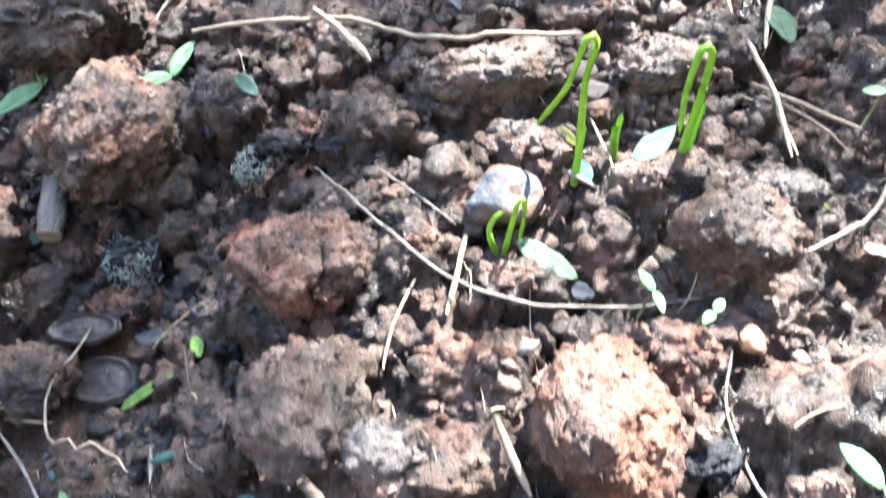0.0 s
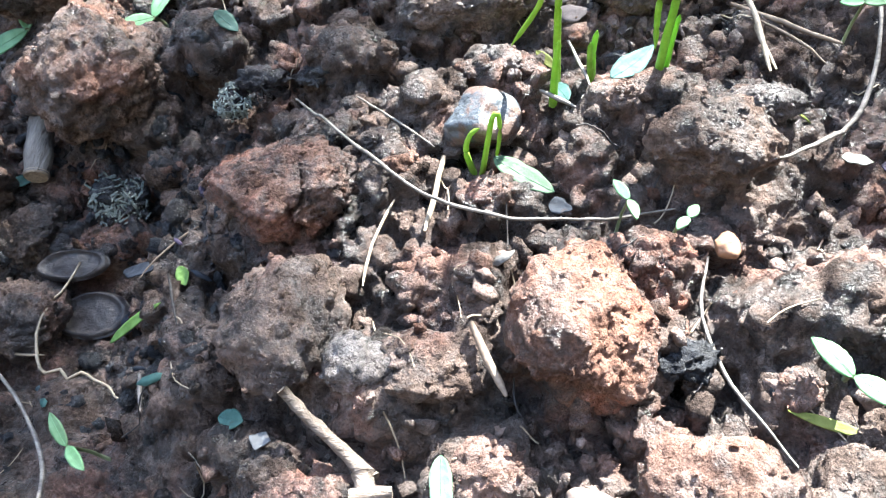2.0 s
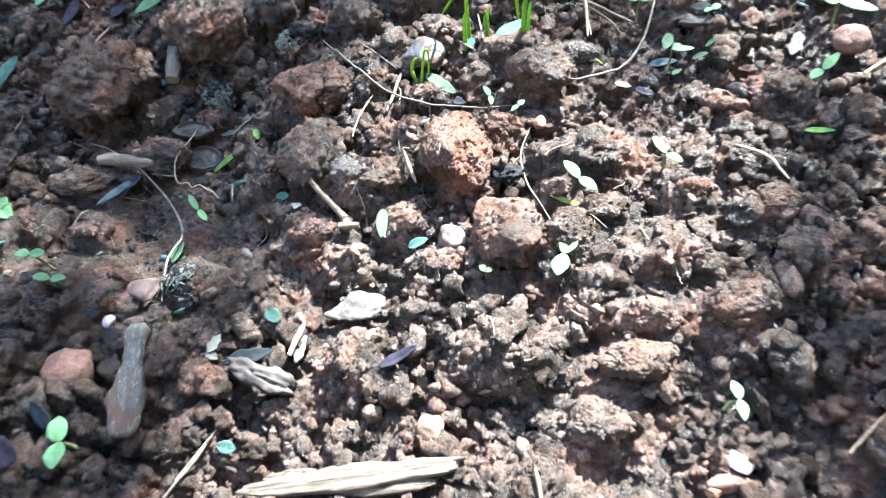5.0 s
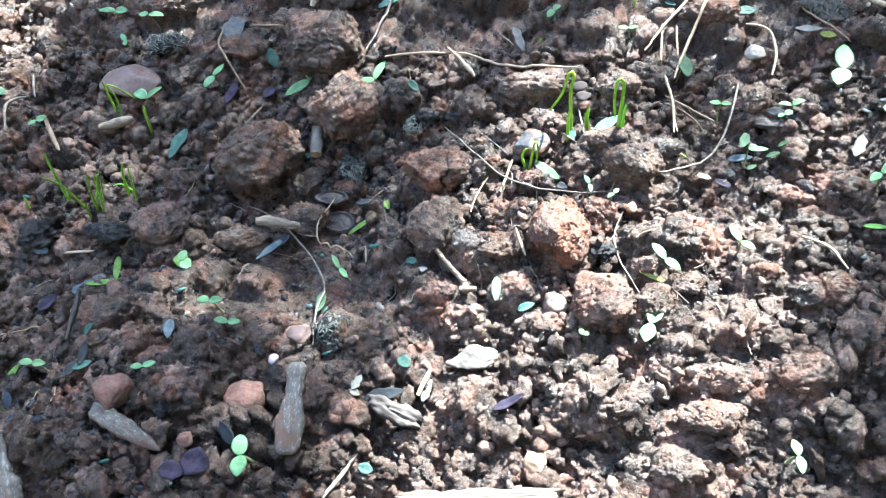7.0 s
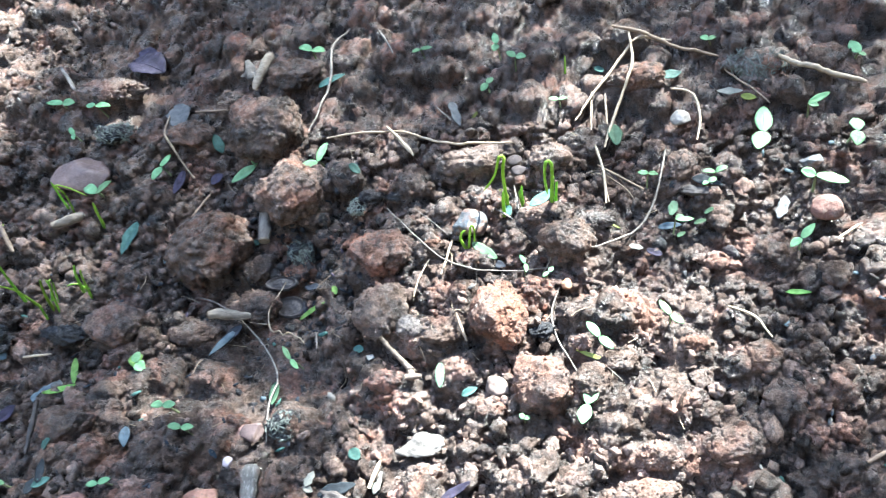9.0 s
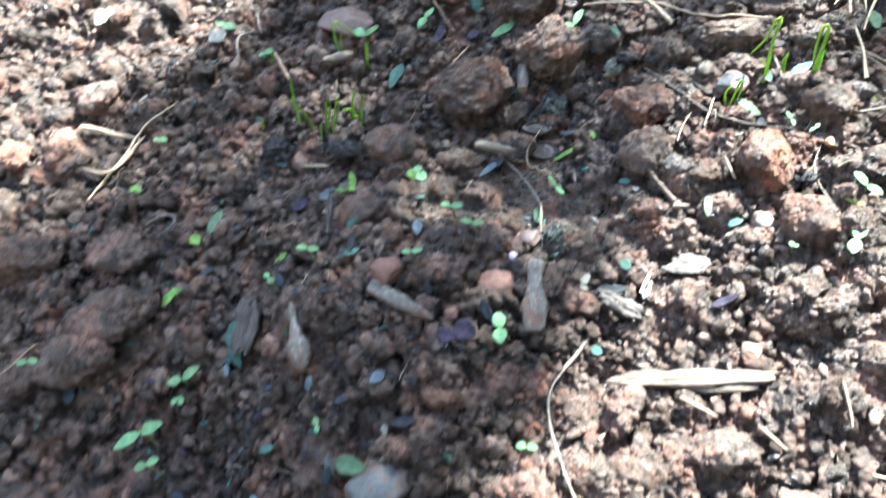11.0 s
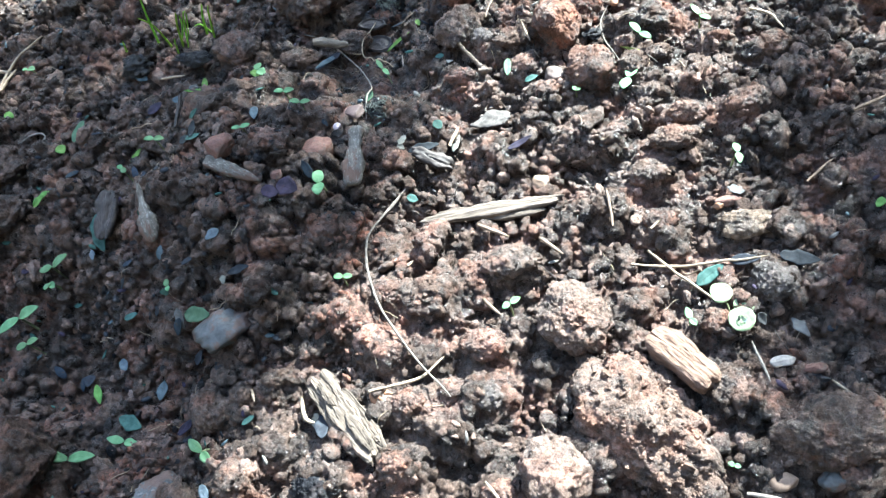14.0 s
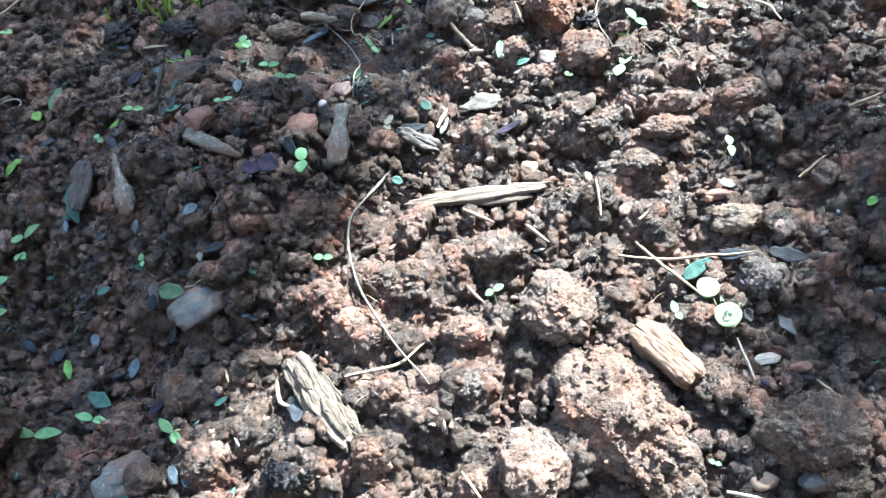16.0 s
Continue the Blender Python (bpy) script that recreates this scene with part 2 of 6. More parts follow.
LEAF = {
    "sage": foliage("sage_leaf", (0.062, 0.120, 0.070), (0.105, 0.175, 0.108)),
    "green": foliage("green_leaf", (0.10, 0.22, 0.05), (0.20, 0.36, 0.10), soil=0.1),
    "teal": foliage("teal_leaf", (0.034, 0.088, 0.078), (0.078, 0.158, 0.138)),
    "dark": foliage("dark_leaf", (0.012, 0.015, 0.020), (0.030, 0.036, 0.044), 0.7, 0.1, gloss=0.12),
    "blue": foliage("bluish_leaf", (0.070, 0.100, 0.120), (0.130, 0.170, 0.200)),
    "navy": foliage("navy_leaf", (0.011, 0.017, 0.026), (0.028, 0.040, 0.056), 0.65, 0.05, soil=0.45, gloss=0.15),
    "purple": foliage("purple_leaf", (0.014, 0.012, 0.022), (0.036, 0.030, 0.054), 0.7, 0.05, gloss=0.15),
    "yellow": foliage("yellow_leaf", (0.12, 0.15, 0.03), (0.21, 0.24, 0.06)),
    "pale": foliage("pale_leaf", (0.20, 0.205, 0.18), (0.28, 0.283, 0.25), soil=0.2),
    "grey": foliage("grey_leaf", (0.095, 0.099, 0.103), (0.18, 0.185, 0.19)),
    "brown": foliage("rotting_leaf", (0.020, 0.016, 0.015), (0.062, 0.049, 0.044), through_light=0.05, soil=0.3),
    "husk": foliage("dry_husk", (0.080, 0.076, 0.072), (0.165, 0.156, 0.148), through_light=0.15, soil=0.3),
}
SEED_LEAF = foliage("seedling_leaf", (0.122, 0.255, 0.118), (0.200, 0.355, 0.190), 0.5, 0.35, 0.06)
ROUND_LEAF = foliage("round_leaf_green", (0.17, 0.25, 0.14), (0.26, 0.34, 0.21), 0.5, 0.3, 0.05)
SEED_STEM = foliage("seedling_stem", (0.16, 0.20, 0.10), (0.26, 0.28, 0.17), 0.4, 0.25, 0.1)
SHOOT = foliage("onion_green", (0.18, 0.34, 0.04), (0.29, 0.47, 0.08), 0.32, 0.4, 0.0)
FIBRE = plain("chopped_fibre", (0.050, 0.062, 0.060), (0.200, 0.225, 0.205), 500, 0.7, 0.0002)
TREE_LEAF = foliage("tree_leaf", (0.04, 0.09, 0.025), (0.07, 0.14, 0.04), 0.4, 0.2, 0.0)
BARK = plain("tree_bark", (0.10, 0.075, 0.055), (0.22, 0.17, 0.13), 30, 0.85, 0.01)
WATER, _n, _l, _p = nodes_of("water")
_p.inputs["Transmission Weight"].default_value, _p.inputs["Roughness"].default_value, _p.inputs["IOR"].default_value = 1.0, 0.0, 1.33

# ---- the soil bed ----
# low swells and hollows of the bed: x, y, radius, height
SWELLS = [(-.07, .0, .042, .019), (-.10, .0, .06, .008), (-.04, .03, .09, .008), (-.04, .135, .045, -.028), (-.10, -.12, .045, -.021), (-.14, -.09, .04, -.013),
          (-.19, .15, .04, -.009), (.05, .03, .04, -.011), (-.19, -.12, .04, -.010), (-.22, -.03, .04, .007), (.05, .15, .04, .005)]
rng = np.random.default_rng(7)


def swell(x, y):
    return sum(a * np.exp(-((x - p) ** 2 + (y - q) ** 2) / (2 * s * s)) for p, q, s, a in SWELLS)


def value_noise(x, y, cell, seed):
    """Smooth random heights, -1 to 1, on a lattice of that cell size."""
    g = np.random.default_rng(seed).uniform(-1, 1, (97, 97))
    u, v = x / cell, y / cell
    i, j = np.floor(u).astype(int), np.floor(v).astype(int)
    fu, fv = u - i, v - j
    fu, fv = fu * fu * (3 - 2 * fu), fv * fv * (3 - 2 * fv)
    i, j = i % 96, j % 96
    return (g[i, j] * (1 - fu) + g[i + 1, j] * fu) * (1 - fv) + (g[i, j + 1] * (1 - fu) + g[i + 1, j + 1] * fu) * fv


def axis(lo, hi, f0, f1, fine, coarse, far):
    """Grid lines: fine between f0 and f1, coarse to lo and hi, then ever wider out to far."""
    a = [np.arange(lo, f0, coarse), np.arange(f0, f1, fine), np.arange(f1, hi, coarse)]
    step, out_hi, out_lo, k = coarse * 1.6, [hi], [lo], 0
    while out_hi[-1] < far:
        out_hi.append(out_hi[-1] + step)
        out_lo.append(out_lo[-1] - step)
        step *= 1.45
    return np.concatenate([out_lo[:0:-1], *a, out_hi])


GX = axis(-0.54, 0.34, -0.30, 0.25, 0.00098, 0.0030, 60)
GY = axis(-0.30, 0.42, -0.20, 0.25, 0.00098, 0.0030, 60)
MX, MY = np.meshgrid(GX, GY, indexing="ij")
near = np.clip((MX + 0.58) / 0.05, 0, 1) * np.clip((0.38 - MX) / 0.05, 0, 1) * np.clip((MY + 0.34) / 0.05, 0, 1) * np.clip((0.46 - MY) / 0.05, 0, 1)


def gradient_noise(x, y, cell, seed):
    """Smooth random heights, about -1 to 1, without a visible lattice."""
    q = np.random.default_rng(seed).uniform(0, 2 * np.pi, (256, 256))
    gx, gy = np.cos(q), np.sin(q)
    u, v = x / cell, y / cell
    i, j = np.floor(u).astype(int), np.floor(v).astype(int)
    fu, fv = u - i, v - j
    su, sv = fu ** 3 * (fu * (6 * fu - 15) + 10), fv ** 3 * (fv * (6 * fv - 15) + 10)

    def corner(a, b):
        ii, jj = (i + a) % 256, (j + b) % 256
        return gx[ii, jj] * (fu - a) + gy[ii, jj] * (fv - b)

    return 1.5 * ((corner(0, 0) * (1 - su) + corner(1, 0) * su) * (1 - sv) + (corner(0, 1) * (1 - su) + corner(1, 1) * su) * sv)


def crumbled(x, y, cell, seed):
    """Rounded lumps that have grown together, with sharp creases between them: 0 in the creases."""
    wx = x + 0.35 * cell * gradient_noise(x, y, cell * 0.8, seed + 50)
    wy = y + 0.35 * cell * gradient_noise(x, y, cell * 0.8, seed + 51)
    return np.sqrt(np.abs(gradient_noise(wx, wy, cell, seed)))


BASE = swell(MX, MY) + near * 0.0050 * gradient_noise(MX, MY, 0.055, 1) + (1 - near) * 0.015 * value_noise(MX, MY, 0.9, 3)
wild = np.clip(0.9 + 0.6 * gradient_noise(MX, MY, 0.06, 8), 0.5, 1.4)
wild *= 1 - 0.45 * np.exp(-((MX - 0.11) / 0.045) ** 2 - ((MY - 0.165) / 0.03) ** 2)
HEIGHT = BASE - 0.0135 + near * wild * (0.0085 * crumbled(MX, MY, 0.024, 11) + 0.0085 * crumbled(MX, MY, 0.0115, 12) + 0.0042 * crumbled(MX, MY, 0.0055, 13))
for count, r0, r1, rise in ((1250, 0.006, 0.011, 0.92), (2600, 0.003, 0.0065, 0.9), (3000, 0.0014, 0.0034, 0.9)):
    px, py, pr = rng.uniform(-0.55, 0.35, count), rng.uniform(-0.31, 0.43, count), rng.uniform(r0, r1, count)
    el, an, up = rng.uniform(0.7, 1.35, count), rng.uniform(0, 3.14, count), rng.uniform(0.35, 1.15, count) * rise
    sink = rng.uniform(0.05, 0.5, count)
    for k in range(count):
        x, y, r = px[k], py[k], pr[k]
        i0, i1 = np.searchsorted(GX, (x - 1.6 * r, x + 1.6 * r))
        j0, j1 = np.searchsorted(GY, (y - 1.6 * r, y + 1.6 * r))
        if i1 - i0 < 2 or j1 - j0 < 2:
            continue
        ux, uy = MX[i0:i1, j0:j1] - x, MY[i0:i1, j0:j1] - y
        c, s = math.cos(an[k]), math.sin(an[k])
        ang = np.arctan2(uy, ux)
        wobble = 1 + 0.16 * np.sin(3 * ang + k) + 0.10 * np.sin(5 * ang + 2.3 * k)
        d2 = (((c * ux + s * uy) * el[k] / r) ** 2 + ((c * uy - s * ux) / (el[k] * r)) ** 2) * wobble
        dome = r * up[k] * np.sqrt(np.clip(1 - d2, 0, None)) - sink[k] * r
        level = HEIGHT[(i0 + i1) // 2, (j0 + j1) // 2]
        HEIGHT[i0:i1, j0:j1] = np.where(d2 < 1, np.maximum(HEIGHT[i0:i1, j0:j1], level + dome), HEIGHT[i0:i1, j0:j1])
HEIGHT += near * (0.0026 * crumbled(MX, MY, 0.0046, 14) + 0.0010 * gradient_noise(MX, MY, 0.0030, 15) + 0.0014 * crumbled(MX, MY, 0.0025, 16)) - near * 0.0016
TAKEN = set()
TOPS = HEIGHT.copy()


def take(x, y, reach):
    """Keep loose crumbs off a place."""
    for i in range(int((x - reach) // 0.002), int((x + reach) // 0.002) + 1):
        for j in range(int((y - reach) // 0.002), int((y + reach) // 0.002) + 1):
            TAKEN.add((i, j))


def raise_tops(x, y, z, rx, ry, rz, yaw):
    """Note how high a clod stands, for what lies over it."""
    r = 1.05 * max(rx, ry)
    i0, i1 = np.searchsorted(GX, (x - r, x + r))
    j0, j1 = np.searchsorted(GY, (y - r, y + r))
    ux, uy = MX[i0:i1, j0:j1] - x, MY[i0:i1, j0:j1] - y
    c, s = math.cos(radians(yaw)), math.sin(radians(yaw))
    d2 = ((c * ux + s * uy) / rx) ** 2 + ((c * uy - s * ux) / ry) ** 2
    TOPS[i0:i1, j0:j1] = np.where(d2 < 1, np.maximum(TOPS[i0:i1, j0:j1], z + rz * np.sqrt(np.clip(1 - d2, 0, None))), TOPS[i0:i1, j0:j1])


def bank_up(x, y, z, rx, ry, rz, yaw):
    """Heap loose soil against the foot of a clod."""
    r = 1.7 * max(rx, ry)
    i0, i1 = np.searchsorted(GX, (x - r, x + r))
    j0, j1 = np.searchsorted(GY, (y - r, y + r))
    ux, uy = MX[i0:i1, j0:j1] - x, MY[i0:i1, j0:j1] - y
    c, s = math.cos(radians(yaw)), math.sin(radians(yaw))
    d = np.sqrt(((c * ux + s * uy) / rx) ** 2 + ((c * uy - s * ux) / ry) ** 2)
    was = HEIGHT[i0:i1, j0:j1]
    crumbs_on = was - BASE[i0:i1, j0:j1] + 0.004
    high = 0.22 - 0.75 * min(max((max(rx, ry) - 0.0085) / 0.004, 0), 1)
    heap = z + rz * (high - 1.1 * np.clip(d - 0.7, 0, None)) + 0.6 * crumbs_on
    HEIGHT[i0:i1, j0:j1] = np.maximum(was, heap)


def top_z(x, y, reach):
    """The highest of soil and clods within reach of a place."""
    i0, i1 = np.searchsorted(GX, (x - reach, x + reach))
    j0, j1 = np.searchsorted(GY, (y - reach, y + reach))
    return float(TOPS[i0:i1 + 1, j0:j1 + 1].max())


def ground_z(x, y, reach=0.0):
    """Height of the soil at a place, or the highest within reach of it."""
    i, j = np.searchsorted(GX, x), np.searchsorted(GY, y)
    if reach:
        i0, i1 = np.searchsorted(GX, (x - reach, x + reach))
        j0, j1 = np.searchsorted(GY, (y - reach, y + reach))
        return float(HEIGHT[i0:i1 + 1, j0:j1 + 1].max())
    return float(HEIGHT[i, j])


def mesh_from(name, verts, faces, smooth=True):
    me = bpy.data.meshes.new(name)
    me.from_pydata([tuple(v) for v in verts], [], faces)
    if smooth:
        me.polygons.foreach_set("use_smooth", [True] * len(me.polygons))
    me.update()
    return me


def grid_faces(nu, nv):
    a = (np.arange(nu - 1)[:, None] * nv + np.arange(nv - 1)[None, :]).ravel()
    return np.stack([a, a + nv, a + nv + 1, a + 1], 1)


def fast_mesh(name, verts, quads, smooth=True):
    """A mesh from arrays: vertices, and faces that all have the same number of corners. smooth: for all faces, or face by face."""
    me = bpy.data.meshes.new(name)
    nv, nf, k = len(verts), len(quads), quads.shape[1]
    me.vertices.add(nv)
    me.vertices.foreach_set("co", np.ascontiguousarray(verts, dtype=np.float32).ravel())
    me.loops.add(nf * k)
    me.loops.foreach_set("vertex_index", np.ascontiguousarray(quads, dtype=np.int32).ravel())
    me.polygons.add(nf)
    me.polygons.foreach_set("loop_start", np.arange(0, nf * k, k, dtype=np.int32))
    me.polygons.foreach_set("use_smooth", np.broadcast_to(np.asarray(smooth, dtype=bool), nf).copy())
    me.update(calc_edges=True)
    return me


def part(name, me, material, parent=None, label=""):
    """One mesh object, under a thing or a part where one is given."""
    ob = new(name, me)
    if material and not me.materials:
        me.materials.append(material)
    if parent:
        ob.parent = parent
    return tagged(ob, label)


# ---- builders ----
def ball(level):
    bm = bmesh.new()
    bmesh.ops.create_icosphere(bm, subdivisions=level, radius=1)
    v = np.array([x.co[:] for x in bm.verts])
    f = np.array([[q.index for q in p.verts] for p in bm.faces])
    bm.free()
    return v, f


BALLS = {k: ball(k) for k in (1, 2, 3, 4, 5, 6)}


def lattice3(v, cell, seed):
    """Smooth random values, -1 to 1, in space."""
    g = np.random.default_rng(seed).uniform(-1, 1, (16, 16, 16))
    u = v / cell + 50
    i = np.floor(u).astype(int)
    f = u - i
    f = f * f * (3 - 2 * f)
    tot = 0
    for a in (0, 1):
        for b in (0, 1):
            for c in (0, 1):
                w = (f[:, 0] if a else 1 - f[:, 0]) * (f[:, 1] if b else 1 - f[:, 1]) * (f[:, 2] if c else 1 - f[:, 2])
                tot = tot + w * g[(i[:, 0] + a) % 16, (i[:, 1] + b) % 16, (i[:, 2] + c) % 16]
    return tot


def knobs(v, count, size, seed, aspect=1.0):
    """Rounded knobs strewn over a unit ball: how far each point of it is pushed out."""
    c = np.random.default_rng(seed).normal(size=(count, 3))
    c /= np.linalg.norm(c, axis=1, keepdims=True)
    s = np.random.default_rng(seed + 1).uniform(0.5, 1.3, count) * size
    out = np.zeros(len(v))
    for k in range(count):
        d2 = (((v - c[k]) * aspect) ** 2).sum(1) / s[k] ** 2
        near_ = d2 < 1
        out[near_] = np.maximum(out[near_], s[k] * 0.6 * np.sqrt(1 - d2[near_]))
    return out


def lump(level, seed, rough=1.0, facets=9, crack=False, crumbly=0.55, ledge=0.0, deep=0.70, aspect=(1, 1, 1)):
    """A clod of about unit radius: crumbs grown together, broken faces, knobs, pits and grain. aspect: how it will be stretched."""
    v, f = BALLS[level]
    aspect = np.array(aspect)
    w = v * aspect
    r = np.random.default_rng(seed)
    d = r.normal(size=(facets, 3))
    d /= np.linalg.norm(d, axis=1, keepdims=True)
    cut = r.uniform(deep, 1.0, facets)
    reach = np.ones(len(v)) * 1.10
    for k in range(facets):
        c = v @ d[k]
        reach = np.where(c > 0.05, np.minimum(reach, cut[k] / np.maximum(c, 0.05)), reach)
    grown = np.zeros(len(v))
    for k in range(11):
        c = r.normal(size=3)
        c = c / np.linalg.norm(c) * r.uniform(0.38, 0.66)
        q = r.uniform(0.28, 0.50)
        along = v @ c
        h = q * q - c @ c + along ** 2
        grown = np.maximum(grown, np.where(h > 0, along + np.sqrt(np.maximum(h, 0)), 0))
    grown = np.maximum(grown, 0.62)
    reach = (1 - crumbly) * reach + crumbly * grown * 1.08
    crease = 0.20 * np.sqrt(np.abs(lattice3(w, 0.50, seed + 20))) + 0.16 * np.sqrt(np.abs(lattice3(w, 0.24, seed + 21))) + 0.09 * np.sqrt(np.abs(lattice3(w, 0.11, seed + 22)))
    reach = reach + rough * (crease - 0.24) + 0.08 * lattice3(w, 0.62, seed + 3) + rough * (0.085 * lattice3(w, 0.27, seed + 4) + 0.060 * lattice3(w, 0.13, seed + 5))
    if level > 2:
        reach = reach + rough * (0.45 * knobs(v, 30, 0.20, seed + 6, aspect) + 0.036 * lattice3(w, 0.07, seed + 12))
    if level > 3:
        reach = reach + rough * (0.030 * lattice3(w, 0.045, seed + 7) + 0.55 * knobs(v, 110, 0.085, seed + 8, aspect) + 0.035 * np.sqrt(np.abs(lattice3(w, 0.055, seed + 23))))
    if level > 4:
        reach = reach + rough * (0.012 * lattice3(w, 0.05, seed + 9) + 0.7 * knobs(v, 300, 0.042, seed + 10, aspect))
    if ledge:
        reach = reach + ledge * (np.tanh(9 * lattice3(w, 0.55, seed + 30)) + 0.7 * np.tanh(9 * lattice3(w, 0.30, seed + 31)) + 0.4 * np.tanh(8 * lattice3(w, 0.16, seed + 32)))
    if level > 5:
        reach = reach + rough * (0.6 * knobs(v, 700, 0.045, seed + 14, aspect) + 0.03 * np.sqrt(np.abs(lattice3(w, 0.09, seed + 25))))
    if crack:
        line = v[:, 0] - 0.26 + 0.20 * lattice3(w, 0.30, seed + 11)
        side = v[:, 2] - 0.42 + 0.25 * lattice3(w, 0.35, seed + 13)
        reach = reach - 0.30 * np.exp(-(line / 0.038) ** 2) * np.clip(0.5 - 2 * v[:, 1], 0, 1)
        reach = reach - 0.18 * np.exp(-(side / 0.034) ** 2) * np.clip(0.5 - 2 * v[:, 1], 0, 1) * np.clip(3 * (0.2 - np.abs(v[:, 0] - 0.15)), 0, 1)
    out = v * reach[:, None]
    if level > 3:
        # shoulders lean out over the creases
        out = out + 0.30 * rough * np.stack([0.11 * lattice3(w, 0.20, seed + 40 + k) + 0.07 * lattice3(w, 0.09, seed + 43 + k) for k in range(3)], 1)
    return out, f


CRUMBS = []
for k in range(14):
    v, f = lump(3 if k < 9 else 2, 5000 + 31 * k, 1.3, 12, crumbly=0.35, ledge=0.09, deep=0.40)
    CRUMBS.append((v * np.array([1, 0.85, 0.75]), f))
for k in range(8):
    v, f = BALLS[1]
    CRUMBS.append((v * np.random.default_rng(600 + k).uniform(0.35, 1.25, (len(v), 1)) * np.array([1, 0.8, 0.75]), f))
CRUMB_MESH = {}
for kind in ("brown", "red", "orange", "grey", "char", "ochre", "dry"):
    CRUMB_MESH[kind] = []
    for v, f in CRUMBS[9:13]:
        me = fast_mesh("crumb", v, f)
        me.materials.append(EARTH[kind])
        CRUMB_MESH[kind].append(me)
COUNT = [100]
CLOD_LABEL = {"brown": "damp dark brown soil clod with a crumbly surface", "red": "reddish brown soil clod half sunk in the bed", "orange": "dry orange-brown soil clod, sunlit and knobbly",
              "grey": "greyish brown soil clod with a dry pale crust", "ochre": "pale ochre soil clod, dry and flat-topped", "dry": "dry pale brown soil clod with a cracked crust", "char": "blackish charred soil lump among the crumbs"}
STONE_LABEL = {"quartz": "blocky blue-grey quartz stone with soil clinging to it", "tan": "smooth tan pebble lying on the soil", "dun": "smooth grey-brown pebble lying on the soil", "dark": "flat dark brown pebble pressed into the soil", "slate": "flat blue-grey stone lying on the soil",
               "slate_red": "flat reddish grey stone, smooth and damp", "granite": "speckled grey granite stone in the soil", "red": "rounded brick-red pebble on the soil", "orange": "small bright orange pebble on the soil",
               "grey": "small pale grey pebble, ribbed and dry", "pale": "tiny pale pinkish pebble on the soil"}


def clod(x, y, rx, ry, yaw, kind, style=""):
    """A clod, sunk by a third into the bed, with grains of soil clinging to it."""
    COUNT[0] += 13
    size = max(rx, ry)
    level = 6 if size > 0.0152 else 5 if size > 0.0086 else 4 if size > 0.0042 else 3
    if x < -0.23 or y > 0.28:
        level = min(level, 5 if size > 0.012 else 4)
    rz = (0.92 if kind == "orange" or rx > 0.0203 and kind == "dry" else 0.76) * min(rx, ry) if style != "slab" else 0.014
    shape = np.array([rx, ry, rz]) / (rx * ry * rz) ** (1 / 3)
    if size > 0.0135:
        v, f = lump(level, COUNT[0], 0.42 if kind == "orange" else 0.62, 12, style == "crack", 0.15, 0.014, 0.74, shape)
    elif size > 0.011:
        v, f = lump(level, COUNT[0], 0.7, 13, style == "crack", 0.25, 0.014, 0.74, shape)
    elif size > 0.0065:
        v, f = lump(level, COUNT[0], 0.75, 10, False, 0.6, 0.010, 0.70, shape)
    else:
        v, f = lump(level, COUNT[0], 0.6 if kind == "ochre" else 1.0, 9, False, 0.85)
    if style == "slab":
        rx = 1.2 * rx
    yaw = yaw + 32 if style == "slab" else yaw
    me = fast_mesh("soil_clod", v * np.array([rx, ry, rz]), f)
    ob = part("soil_clod", me, EARTH[kind])
    z = float(swell(x, y)) + 0.46 * ry if style != "slab" else float(swell(x, y)) + 0.003
    ob.matrix_basis = pose(x, y, z, 0, 0, yaw)
    raise_tops(x, y, z, rx, ry, rz, yaw)
    bank_up(x, y, z, rx, ry, rz, yaw)
    r = np.random.default_rng(COUNT[0])
    top = v[v[:, 2] > -0.1] * np.array([rx, ry, rz])
    n = int(min(620, 900000 * rx * ry)) if style != "slab" else 1100
    verts, faces, at = [], [], 0
    for k in range(n):
        chunk = style == "slab" and k % 6 == 0
        q, g = CRUMBS[9 + k % 5 if chunk else 14 + k % 8]
        m = np.array(Euler(tuple(r.uniform(0, 6.28, 3))).to_matrix())
        verts.append(q @ m.T * ((0.0014 + 0.0022 * r.random() ** 2) if chunk else 0.00035 + 0.0011 * r.random() ** 2.2) + top[r.integers(len(top))] * r.uniform(0.96, 1.01))
        faces.append(g + at)
        at += len(q)
    crust = part("crumb_crust", fast_mesh("crumb_crust", np.concatenate(verts), np.concatenate(faces), False), EARTH[kind], ob)
    tagged(crust, "grains of soil clinging to the clod", kind="stuff")
    text = CLOD_LABEL[kind]
    if style == "crack":
        text = "reddish brown soil clod split by a deep crack"
    if style == "slab":
        text = "broad sloping slab of compacted pale brown soil"
    return tagged(ob, text, "soil clod", "soil clods")


